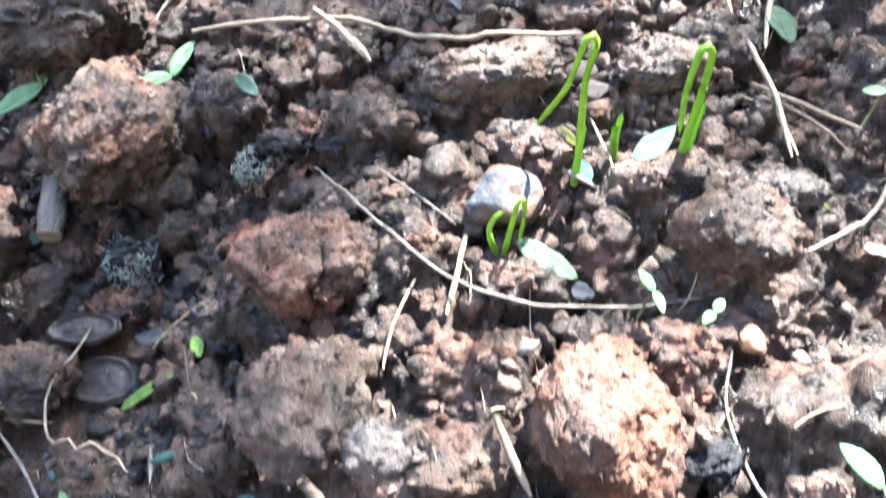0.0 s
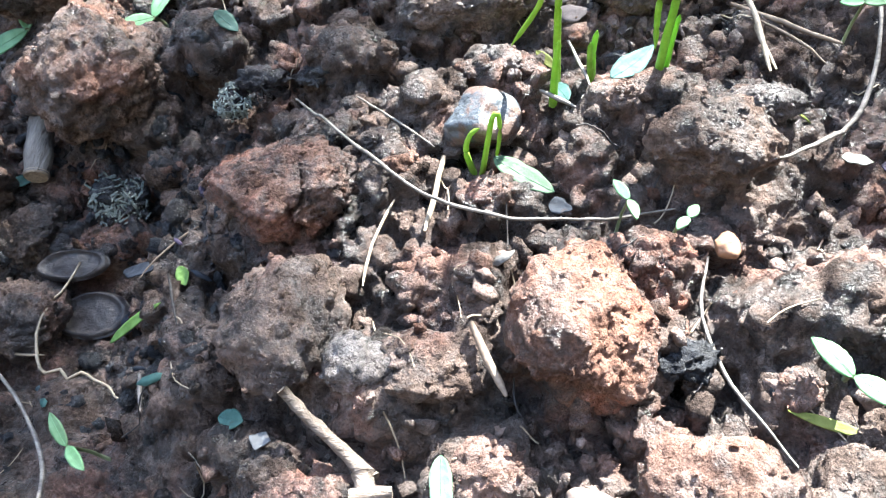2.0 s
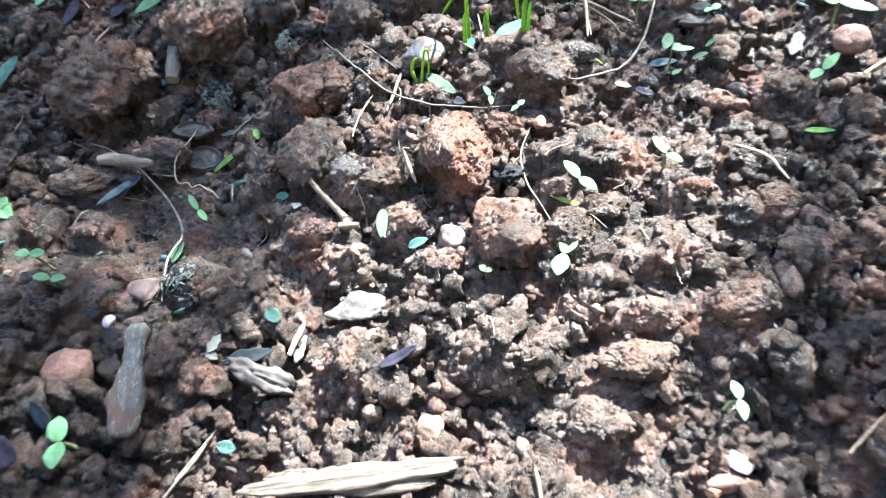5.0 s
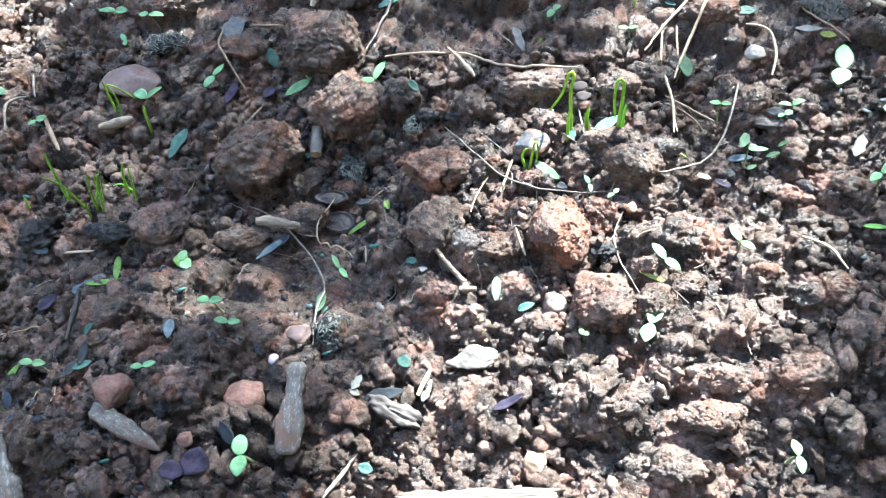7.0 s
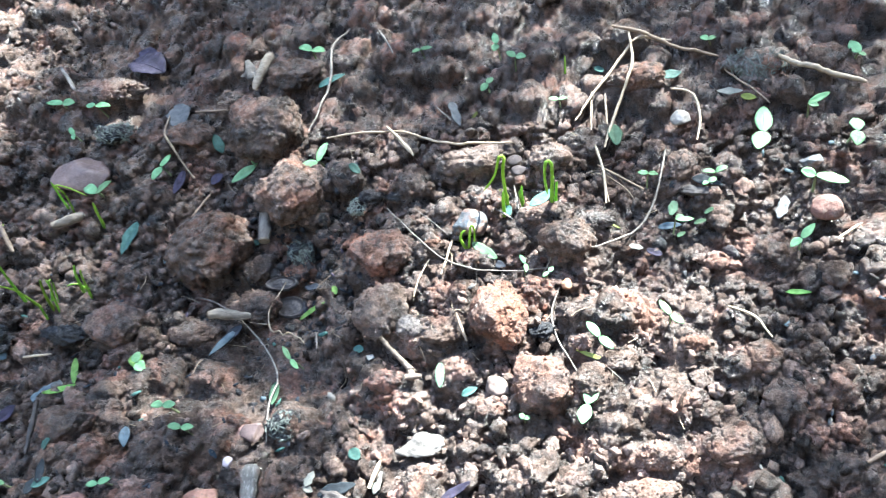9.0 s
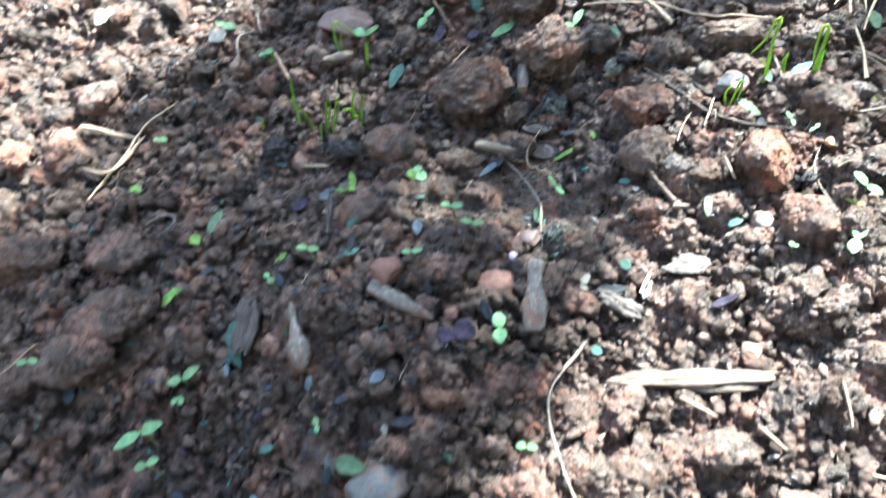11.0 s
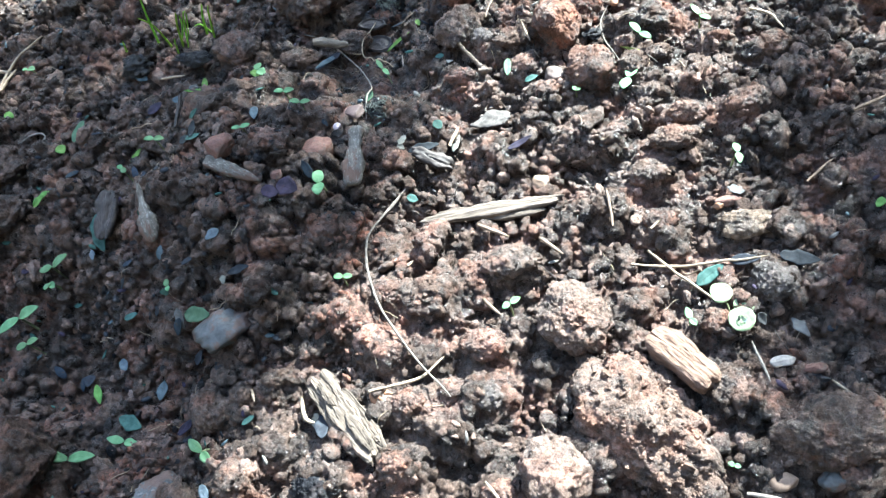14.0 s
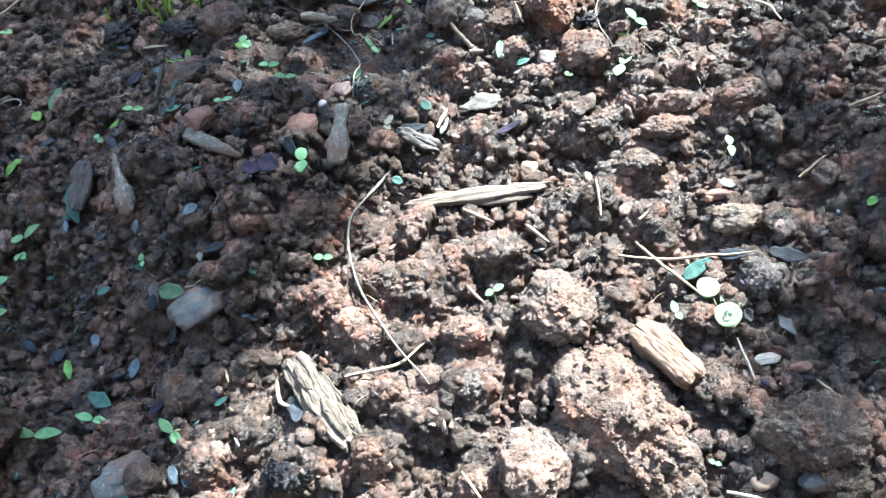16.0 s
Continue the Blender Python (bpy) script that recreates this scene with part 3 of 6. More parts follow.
def stone(x, y, rx, ry, yaw, kind):
    COUNT[0] += 13
    v, f = lump(4, COUNT[0], {"quartz": 0.14, "granite": 0.5, "slate": 0.45, "red": 0.3}.get(kind, 0.10), {"quartz": 7, "slate": 9}.get(kind, 11), crumbly=0.0 if kind in ("quartz", "slate", "slate_red") else 0.15, ledge=0.03 if kind in ("slate", "granite", "quartz") else 0.0, deep=0.58 if kind in ("quartz", "slate", "slate_red") else 0.7)
    flat = 0.7 if kind == "slate" else 0.45 if kind in ("slate_red", "dark") else 0.75
    take(x, y, 0.8 * min(rx, ry))
    ob = part("stone", fast_mesh("stone", v * np.array([rx, ry, flat * min(rx, ry)]), f), STONE[kind])
    ob.matrix_basis = pose(x, y, float(swell(x, y)) + 0.3 * ry * flat + 0.001, 0, 0, yaw)
    return tagged(ob, STONE_LABEL[kind], "stone", "stones")


def tube(points, radii, sides=8):
    """A tube along a line of points, closed at its ends."""
    P = [Vector(p) for p in points]
    ring, verts, faces = None, [], []
    up = Vector((0, 0, 1))
    for k, p in enumerate(P):
        t = (P[min(k + 1, len(P) - 1)] - P[max(k - 1, 0)]).normalized()
        a = t.cross(up)
        a = a.normalized() if a.length > 0.05 else t.orthogonal().normalized()
        b = a.cross(t)
        for s in range(sides):
            g = 2 * math.pi * s / sides
            verts.append(p + (math.cos(g) * a + math.sin(g) * b) * float(radii[k]))
    n = len(P)
    for k in range(n - 1):
        for s in range(sides):
            faces.append((k * sides + s, k * sides + (s + 1) % sides, (k + 1) * sides + (s + 1) % sides, (k + 1) * sides + s))
    faces.append(tuple(range(sides)))
    faces.append(tuple(range((n - 1) * sides, n * sides))[::-1])
    return verts, faces


def curve_through(pts, step):
    """Points along a smooth curve through those given, about a step apart."""
    P = [np.array(p, float) for p in pts]
    P = [2 * P[0] - P[1], *P, 2 * P[-1] - P[-2]]
    out = []
    for k in range(1, len(P) - 2):
        m = max(2, int(np.linalg.norm(P[k + 1] - P[k]) / step))
        for u in np.arange(m) / m:
            a, b, c, d = P[k - 1:k + 3]
            out.append(0.5 * (2 * b + (c - a) * u + (2 * a - 5 * b + 4 * c - d) * u * u + (3 * b - a - 3 * c + d) * u ** 3))
    return np.array(out + [P[-2]])


def draped(pts, radius, step=0.0025, lift=1.0, over=True):
    """A line laid over the soil: it bridges the dips between the crumbs."""
    c = curve_through(pts, step)
    z = np.array([top_z(x, y, radius) if over else ground_z(x, y, radius) for x, y in c])
    w = 4
    pad = np.pad(z, w, mode="edge")
    top = np.array([pad[k:k + 2 * w + 1].max() for k in range(len(z))])
    pad = np.pad(top, w, mode="edge")
    z = 0.9 * np.array([pad[k:k + 2 * w + 1].mean() for k in range(len(z))]) + 0.1 * z
    return np.column_stack([c, z + lift * radius])


TWIG_LABEL = {"root": "thin dry grey-brown root lying over the soil", "straw": "dry pale straw stalk lying on the soil", "twig": "thin brown twig lying on the soil", "grey": "short grey weathered twig on the soil",
              "dark": "dark damp twig pressed into the soil", "char": "black charred stick lying on the soil", "splinter": "pale frayed wood splinter lying on the soil", "branch": "forked grey-brown twig with a broken end"}


def twig(pts, radius, kind):
    COUNT[0] += 13
    r = np.random.default_rng(COUNT[0])
    line = draped(pts, radius)
    n = len(line)
    for p in line:
        take(p[0], p[1], radius + 0.0012)
    radius = radius * (0.55 if kind == "root" else 1.0 if kind == "splinter" else 0.68)
    line += np.column_stack([np.convolve(r.normal(0, radius * 0.5, n + 4), np.ones(5) / 5, "valid") for k in range(3)])
    s = np.linspace(0, 1, n)
    rad = radius * (1.08 - 0.35 * np.abs(2 * s - 0.9) ** 2) * (1 + np.convolve(r.normal(0, 0.12, n + 2), np.ones(3) / 3, 'valid'))
    rad[-1] *= 0.6
    v, f = tube(line, np.maximum(rad, radius * 0.4))
    ob = part("twig" if kind in ("twig", "grey", "dark", "char", "branch") else "root" if kind == "root" else "straw" if kind == "straw" else "wood_splinter", mesh_from("twig", v, f), WOOD[kind])
    return tagged(ob, TWIG_LABEL[kind], "straw" if kind == "straw" else "root" if kind == "root" else "twig", "roots and twigs")


def forked_twig(stem, prongs, radius):
    """A stout twig with a broken top that splits into short prongs at its foot."""
    COUNT[0] += 13
    r = np.random.default_rng(COUNT[0])
    ob = None
    for k, pts in enumerate([stem, *prongs]):
        line = draped(pts, radius, 0.0016)
        n = len(line)
        for p in line:
            take(p[0], p[1], radius + 0.001)
        line += np.column_stack([np.convolve(r.normal(0, radius * 0.14, n + 4), np.ones(5) / 5, "valid") for _ in range(3)])
        u = np.linspace(0, 1, n)
        rad = radius * ((0.60 + 0.45 * u ** 2) if k == 0 else (1.15 - 0.2 * u) if k == 1 else (0.95 - 0.3 * np.abs(2 * u - 0.9))) * (1 + r.normal(0, 0.13, n))
        v, f = tube(line, rad, 12)
        if k == 0:
            ob = part("forked_twig", mesh_from("forked_twig", v, f), WOOD["branch"])
        else:
            part("prong", mesh_from("prong", v, f), WOOD["branch"], ob)
    return tagged(ob, "stout pale brown forked twig with a broken end", "twig", "roots and twigs")


def stick(pts, radius, kind):
    radius *= 1.15
    line = draped(pts, radius, 0.002, 0.5, False)
    r = np.random.default_rng(5)
    n = len(line)
    rad = radius * (1 + np.convolve(r.normal(0, 0.12, n + 2), np.ones(3) / 3, "valid"))
    v, f = tube(line, rad, 20)
    ob = part("stick", mesh_from("stick", v, f[:-2]), WOOD["stick"])
    d = (line[-1] - line[-2]) / np.linalg.norm(line[-1] - line[-2])
    v, f = tube([line[-1] - d * 0.0006, line[-1] + d * 0.0004], [radius * 0.99, radius * 0.86], 20)
    part("cut_end", mesh_from("cut_end", v, f, False), WOOD["cut"], ob, "pale cut end")
    return tagged(ob, "thick grey stick with a pale cut end, under a clod", "stick")


CHIP_LABEL = {"silver": "long weathered silver-grey wood chip", "bark": "rough split piece of grey bark", "tan": "block of tan rotten wood, split along its grain", "pale": "flat pale flake lying on the soil", "dark": "dark damp piece of bark on the soil"}


def chip_shape(length, half, kind, seed):
    """The body of a split piece of wood along x: ridged along its grain, with ragged ends."""
    v, f = BALLS[6 if kind in ("silver", "bark", "tan") else 4]
    thick = {"silver": 0.50, "bark": 0.60, "tan": 0.75, "pale": 0.16, "dark": 0.45}[kind]
    deep = {"silver": 0.11, "bark": 0.22, "tan": 0.17, "pale": 0.16, "dark": 0.30}[kind]
    along = {"silver": 0.04, "bark": 0.16, "tan": 0.22, "pale": 0.6, "dark": 0.3}[kind]
    q = v / ((np.abs(v) ** 5).sum(1, keepdims=True)) ** 0.2
    if kind == "pale":
        q = v * (1 + 0.55 * lattice3(v * np.array([1, 1, 0.1]), 0.75, seed + 11)[:, None])
    P = q * np.array([length / 2, half, half * thick])
    P[:, 1:] *= (1 - (0.45 if kind == "silver" else 0.22) * np.abs(q[:, :1]) ** 3) * (1 + 0.20 * lattice3(P * np.array([1, 0.01, 0.01]), length * 0.22, seed)[:, None])
    U = P * np.array([along, 1, 1])
    ridge = 0.55 * lattice3(U, half * 0.62, seed + 1) + 0.40 * lattice3(U, half * 0.28, seed + 2) + 0.28 * lattice3(U, half * 0.12, seed + 3)
    ridge = ridge - (0.5 if kind == "tan" else 1.0) * np.exp(-(lattice3(U, half * 0.8, seed + 4) / 0.06) ** 2)
    ridge = ridge + 0.30 * np.tanh(7 * lattice3(P, half * 0.9, seed + 5)) + 0.18 * lattice3(P, half * 0.2, seed + 6)
    out = q * np.array([0, 1, 1])
    P = P + out / (np.linalg.norm(out, axis=1, keepdims=True) + 0.05) * (deep * half * ridge)[:, None]
    end = lattice3(P * np.array([0.1, 1, 1]), half * 0.5, seed + 7) + 0.5 * lattice3(P * np.array([0.1, 1, 1]), half * 0.2, seed + 8)
    P[:, 0] += np.sign(q[:, 0]) * np.abs(q[:, 0]) ** 5 * half * {"silver": 0.9, "bark": 0.6, "tan": 0.22, "pale": 0.2, "dark": 0.7}[kind] * end
    return P, f, thick


def chip(pts, half, kind, strips=()):
    """A split piece of wood lying along a line; strips: length, half width and offset of the slivers that cling to it."""
    COUNT[0] += 13
    r = np.random.default_rng(COUNT[0])
    a, b = np.array(pts[0]), np.array(pts[-1])
    length, yaw = np.linalg.norm(b - a), math.degrees(math.atan2(*(b - a)[::-1]))
    P, f, thick = chip_shape(length, half, kind, COUNT[0])
    ob = part("wood_chip" if kind in ("silver", "tan") else "bark_piece", fast_mesh("wood_chip", P, f), WOOD[kind])
    c = (a + b) / 2
    for u in np.linspace(0, 1, 20):
        take(*(a + u * (b - a)), half)
    for k, (long_, wide, dx, dy, dz) in enumerate(strips):
        P, f, _ = chip_shape(long_, wide, kind, COUNT[0] + 100 + 20 * k)
        part("sliver", fast_mesh("sliver", P + np.array([dx, dy, dz]), f), WOOD[kind], ob)
    za, zb = ground_z(*a, half), ground_z(*b, half)
    za, zb = 0.6 * za + 0.4 * float(swell(*a)), 0.6 * zb + 0.4 * float(swell(*b))
    ob.matrix_basis = pose(c[0], c[1], (za + zb) / 2 + 0.6 * half * thick, 0, 0, yaw) @ pose(0, 0, 0, r.uniform(-6, 6), -math.degrees(math.asin(max(-0.3, min(0.3, (zb - za) / length)))), 0)
    return tagged(ob, CHIP_LABEL[kind], "wood chip" if kind in ("silver", "tan") else "bark")


def leaf_mesh(length, width, curl=0.1, cup=0.15, point=1.0, seed=0, thick=0.00022, nu=15, nv=7, ragged=0.05, peak=0.85):
    """A leaf along x from its stalk: pointed outline, a fold at the midrib, a lazy curl, real thickness."""
    r = np.random.default_rng(seed)
    u = np.linspace(0, 1, nu)
    half = width / 2 * (np.sin(np.pi * u ** peak) ** (0.55 + 0.35 * point))
    half[0], half[-1] = width * 0.05, width * 0.03
    half = half * (1 + np.convolve(r.normal(0, ragged, nu + 2), np.ones(3) / 3, 'valid'))
    v = np.linspace(-1, 1, nv)
    bend = r.normal(0, 0.04)
    X = np.repeat(u[:, None] * length, nv, 1)
    Y = half[:, None] * v[None, :] + (bend * length * u ** 2)[:, None]
    Z = cup * np.abs(half[:, None] * v[None, :]) + curl * length * (4 * (u - 0.5) ** 2)[:, None] - curl * length * 0.5 + r.normal(0, 0.012 * width, (nu, nv))
    top = np.stack([X, Y, Z + thick / 2], -1).reshape(-1, 3)
    low = np.stack([X, Y, Z - thick / 2], -1).reshape(-1, 3)
    q = grid_faces(nu, nv)
    n = nu * nv
    rim = [*[k * nv for k in range(nu)], *[(nu - 1) * nv + k for k in range(1, nv)], *[k * nv + nv - 1 for k in range(nu - 2, -1, -1)], *range(nv - 2, 0, -1)]
    side = np.array([(rim[k], rim[(k + 1) % len(rim)], rim[(k + 1) % len(rim)] + n, rim[k] + n) for k in range(len(rim))])
    mid = nv // 2
    rib = [tuple(top[k * nv + mid] + np.array([0, 0, 0.35 * thick])) for k in range(nu)]
    return fast_mesh("blade", np.concatenate([top, low]), np.concatenate([q[:, ::-1], q + n, side])), rib


LEAF_LABEL = {"sage": "fallen grey-green leaf lying on the soil", "green": "small fresh green leaf lying on the soil", "teal": "small blue-green fallen leaf on the soil", "dark": "blackish wet rotting leaf on the soil",
              "blue": "small pale bluish fallen leaf on the soil", "navy": "small dark blue-black leaf lying on the soil", "purple": "dark purple rounded leaf lying on the soil", "yellow": "yellow-green wilting leaf blade on the soil", "pale": "bleached pale leaf lying in the sun",
              "grey": "dry grey leaf scrap lying on the soil", "brown": "rotting brown oval leaf pressed into the soil"}


def litter_leaf(a, b, width, kind):
    COUNT[0] += 13
    a, b = np.array(a), np.array(b)
    length = max(float(np.linalg.norm(b - a)), 0.003)
    r = random.Random(COUNT[0])
    for u in np.linspace(0, 1, 7):
        take(*(a + u * (b - a)), width * 0.45 + 0.001)
    round_ = 0.2 if kind in ("purple", "brown") else 0.0 if kind == "sage" else 0.5
    me, rib = leaf_mesh(length, width, r.uniform(-0.05, 0.07), r.uniform(0.05, 0.28), round_, COUNT[0], ragged=0.28 if kind in ("grey", "dark", "brown", "pale") else 0.10)
    ob = part("fallen_leaf", me, LEAF[kind])
    za, zb = ground_z(*a, width * 0.4), ground_z(*b, width * 0.4)
    mid = ground_z(*((a + b) / 2), width * 0.4)
    if mid > (za + zb) / 2:
        za, zb = za + (mid - (za + zb) / 2) * 0.8, zb + (mid - (za + zb) / 2) * 0.8
    tilt = math.degrees(math.atan2(zb - za, length))
    ob.matrix_basis = pose(a[0], a[1], za + 0.0007, 0, 0, math.degrees(math.atan2(b[1] - a[1], b[0] - a[0]))) @ pose(0, 0, 0, r.uniform(-14, 14), -tilt, 0)
    if width > 0.0035 and kind not in ("grey", "pale", "dark"):
        v, f = tube(rib[::2], [width * 0.013] * len(rib[::2]), 5)
        part("midrib", mesh_from("midrib", v, f), LEAF[kind], ob)
    return tagged(ob, LEAF_LABEL[kind], "leaf", "fallen leaves")


HUSK = plain("husk_skin", (0.085, 0.079, 0.070), (0.180, 0.168, 0.150), 420, 0.85, 0.0008, (0.45, 1, 1), 0.15, flecks=(0.24, 0.23, 0.21), soiled=0.28)


def husk(a, b, outline, width):
    """A dry bract: a thick, domed scale with a narrow neck and frayed rims, lying on the soil."""
    COUNT[0] += 13
    r = np.random.default_rng(COUNT[0])
    a, b = np.array(a), np.array(b)
    length = float(np.linalg.norm(b - a))
    nu, nv = 34, 15
    u, v = np.linspace(0, 1, nu), np.linspace(-1, 1, nv)
    half = width / 2 * np.interp(u, *zip(*outline)) * (1 + np.convolve(r.normal(0, 0.16, nu + 2), np.ones(3) / 3, "valid"))
    for q in u[::3]:
        take(*(a + q * (b - a)), width * 0.42)
    X, Y = np.repeat(u[:, None] * length, nv, 1), half[:, None] * v[None, :]
    P = np.column_stack([X.ravel(), Y.ravel(), np.zeros(nu * nv)])
    fold = 0.0007 * lattice3(P * np.array([0.35, 1, 1]), 0.0030, COUNT[0]) + 0.0004 * lattice3(P * np.array([0.3, 1, 1]), 0.0012, COUNT[0] + 1)
    dome = 0.55 * half[:, None] * np.sqrt(np.clip(1.02 - v[None, :] ** 2, 0, None)) + fold.reshape(nu, nv)
    top = np.stack([X, Y, 0.0006 + dome], -1).reshape(-1, 3)
    low = np.stack([X, Y, np.full((nu, nv), -0.0004)], -1).reshape(-1, 3)
    q, n = grid_faces(nu, nv), nu * nv
    rim = [*[k * nv for k in range(nu)], *[(nu - 1) * nv + k for k in range(1, nv)], *[k * nv + nv - 1 for k in range(nu - 2, -1, -1)], *range(nv - 2, 0, -1)]
    side = np.array([(rim[k], rim[(k + 1) % len(rim)], rim[(k + 1) % len(rim)] + n, rim[k] + n) for k in range(len(rim))])
    ob = part("dry_husk", fast_mesh("dry_husk", np.concatenate([top, low]), np.concatenate([q, q[:, ::-1] + n, side[:, ::-1]])), HUSK)
    za, zb = ground_z(*a, width * 0.35), ground_z(*b, width * 0.35)
    ob.matrix_basis = pose(a[0], a[1], za + 0.0008, 0, 0, math.degrees(math.atan2(b[1] - a[1], b[0] - a[0]))) @ pose(0, 0, 0, r.uniform(-8, 8), -math.degrees(math.atan2(zb - za, length)), 0)
    return tagged(ob, "dry grey-beige plant husk dusted with soil", "husk", "dry husks")


def seed_pod(a, b, width):
    """A flat oval seed pod: a thick rim round a dished, wrinkled middle."""
    COUNT[0] += 13
    a, b = np.array(a), np.array(b)
    length = float(np.linalg.norm(b - a))
    c = (a + b) / 2
    take(c[0], c[1], width * 0.5)
    nr, ns = 16, 44
    th = np.linspace(0, 2 * np.pi, ns, endpoint=False)
    rad = np.linspace(0, 1, nr)
    top, low = [], []
    for q in rad:
        x, y = q * length / 2 * np.cos(th), q * width / 2 * np.sin(th) * (1 + 0.10 * np.cos(th))
        P = np.column_stack([x, y, np.zeros(ns)])
        rim = 0.0013 * math.exp(-((q - 0.86) / 0.09) ** 2) + 0.0008 * math.sqrt(max(1 - q * q, 0)) + 0.0006 * math.exp(-(q / 0.3) ** 2)
        z = rim + 0.0006 * lattice3(P, 0.0042, COUNT[0]) * (q > 0) + 0.0003 * lattice3(P, 0.0017, COUNT[0] + 1) * (q > 0)
        top.append(np.column_stack([x, y, z]))
        low.append(np.column_stack([x, y, np.full(ns, -0.0016 * math.sqrt(max(1 - q * q, 0)))]))
    verts = np.concatenate(top + low)
    f = []
    for base, flip in ((0, False), (nr * ns, True)):
        for k in range(nr - 1):
            for s in range(ns):
                q = (base + k * ns + s, base + (k + 1) * ns + s, base + (k + 1) * ns + (s + 1) % ns, base + k * ns + (s + 1) % ns)
                f.append(q[::-1] if flip else q)
    e0, e1 = (nr - 1) * ns, (2 * nr - 1) * ns
    f += [(e0 + s, e1 + s, e1 + (s + 1) % ns, e0 + (s + 1) % ns) for s in range(ns)]
    ob = part("seed_pod", fast_mesh("seed_pod", verts, np.array(f)), WOOD["pod"])
    ob.matrix_basis = pose(c[0], c[1], ground_z(*c, width * 0.35) + 0.001, 7, 4, math.degrees(math.atan2(b[1] - a[1], b[0] - a[0])))
    return tagged(ob, "flat oval blackish seed pod with a raised rim", "seed pod", "seed pods")


def seedling(node, tip_a, tip_b, width, height=0.008):
    """A young seedling: a stem and two seed leaves."""
    COUNT[0] += 13
    r = random.Random(COUNT[0])
    n = np.array(node)
    z0 = ground_z(*n)
    z = max(float(swell(*n)) + height, z0 + 0.0008)
    ob = new("seedling")
    ob.location = (n[0], n[1], z0)
    for p in (node, tip_a, tip_b):
        take(p[0], p[1], 0.002)
    lean = (r.uniform(-0.002, 0.002), r.uniform(0.0005, 0.003))
    v, f = tube([(lean[0], lean[1], -0.002), (lean[0] * 0.6, lean[1] * 0.6, (z - z0) * 0.5), (0, 0, z - z0)], [width * 0.11 + 0.00015, width * 0.09 + 0.00015, width * 0.08 + 0.00012], 7)
    part("stem", mesh_from("stem", v, f), SEED_STEM, ob)
    for tip in (tip_a, tip_b):
        d = np.array(tip) - n
        length = max(float(np.linalg.norm(d)), 0.0025)
        me, rib = leaf_mesh(length, min(width, length * 0.8), r.uniform(-0.10, 0.05), r.uniform(0.08, 0.3), 0.35, COUNT[0] + len(ob.children), 0.00035)
        leaf = part("seed_leaf", me, SEED_LEAF, ob)
        leaf.matrix_basis = pose(0, 0, z - z0, 0, 0, math.degrees(math.atan2(d[1], d[0]))) @ pose(0, 0, 0, r.uniform(-12, 12), r.uniform(-14, 6), 0)
        if length > 0.006:
            v, f = tube(rib[::2], [width * 0.013] * len(rib[::2]), 5)
            part("midrib", mesh_from("midrib", v, f), SEED_LEAF, leaf)
    return tagged(ob, "young green seedling with two oval seed leaves", "seedling", "seedlings")


def onion_shoot(base, line, radius):
    """A grass-like shoot, round and tapering, straight or bent over like a hook."""
    COUNT[0] += 13
    b = (base[0], base[1], -0.003)
    pts = curve_through([b, *line], 0.0012)
    z0 = float(swell(*base))
    ob = new("onion_shoot")
    ob.location = (base[0], base[1], z0)
    pts = pts - np.array([base[0], base[1], 0])
    n = len(pts)
    s = np.linspace(0, 1, n)
    v, f = tube(pts, radius * (1.15 if radius < 0.00095 else 0.55) * np.clip(1.05 - 0.45 * s, 0.3, 1) * np.clip((1 - s) * 14 + 0.25, 0, 1), 9)
    part("shoot", mesh_from("shoot", v, f), SHOOT, ob)
    return tagged(ob, "bright green hooked onion shoot" if len(line) > 3 else "bright green upright onion shoot", "shoot", "onion shoots")


def pellet(x, y, rx, ry, yaw, kind):
    """A matted lump of chopped fibre or char, with loose ends sticking out."""
    COUNT[0] += 13
    r = np.random.default_rng(COUNT[0])
    v, f = lump(4, COUNT[0], 1.5, 8, crumbly=1.0, deep=0.55)
    rz = 0.7 * min(rx, ry)
    ob = new("fibre_pellet" if kind != "char" else "charcoal_lump")
    ob.matrix_basis = pose(x, y, float(swell(x, y)) + 0.3 * ry, 0, 0, yaw)
    part("core", fast_mesh("core", v * np.array([rx, ry, rz]), f), EARTH["char"] if kind != "pale" else EARTH["grey"], ob)
    verts, faces = [], []
    for k in range(330 if kind != "char" else 24):
        d = v[r.integers(len(v))]
        p = d * np.array([rx, ry, rz]) * r.uniform(0.98, 1.05)
        d = d / np.linalg.norm(d)
        e = r.normal(size=3)
        e = e - r.uniform(0.5, 1.0) * (e @ d) * d
        e = e / np.linalg.norm(e) * r.uniform(0.18, 0.55) * rx
        wide = r.uniform(0.00018, 0.00042)
        vv, ff = tube([p - e / 2, p + e / 2], [wide, 0.8 * wide], 4)
        if kind == "char":
            part("splinter", mesh_from("splinter", vv, ff, False), WOOD["char"], ob)
            continue
        faces += [tuple(i + len(verts) for i in q) for q in ff]
        verts += vv
    if kind == "char":
        return tagged(ob, "crumbly black charcoal lump in the soil", "charcoal")
    tagged(part("fibre_mat", mesh_from("fibre_mat", verts, faces, False), FIBRE, ob), kind="stuff")
    return tagged(ob, "matted grey-green pellet of chopped straw fibre" if kind == "dung" else "pale matted lump of dry plant fibre", "fibre pellet")


# ---- things on the bed ----

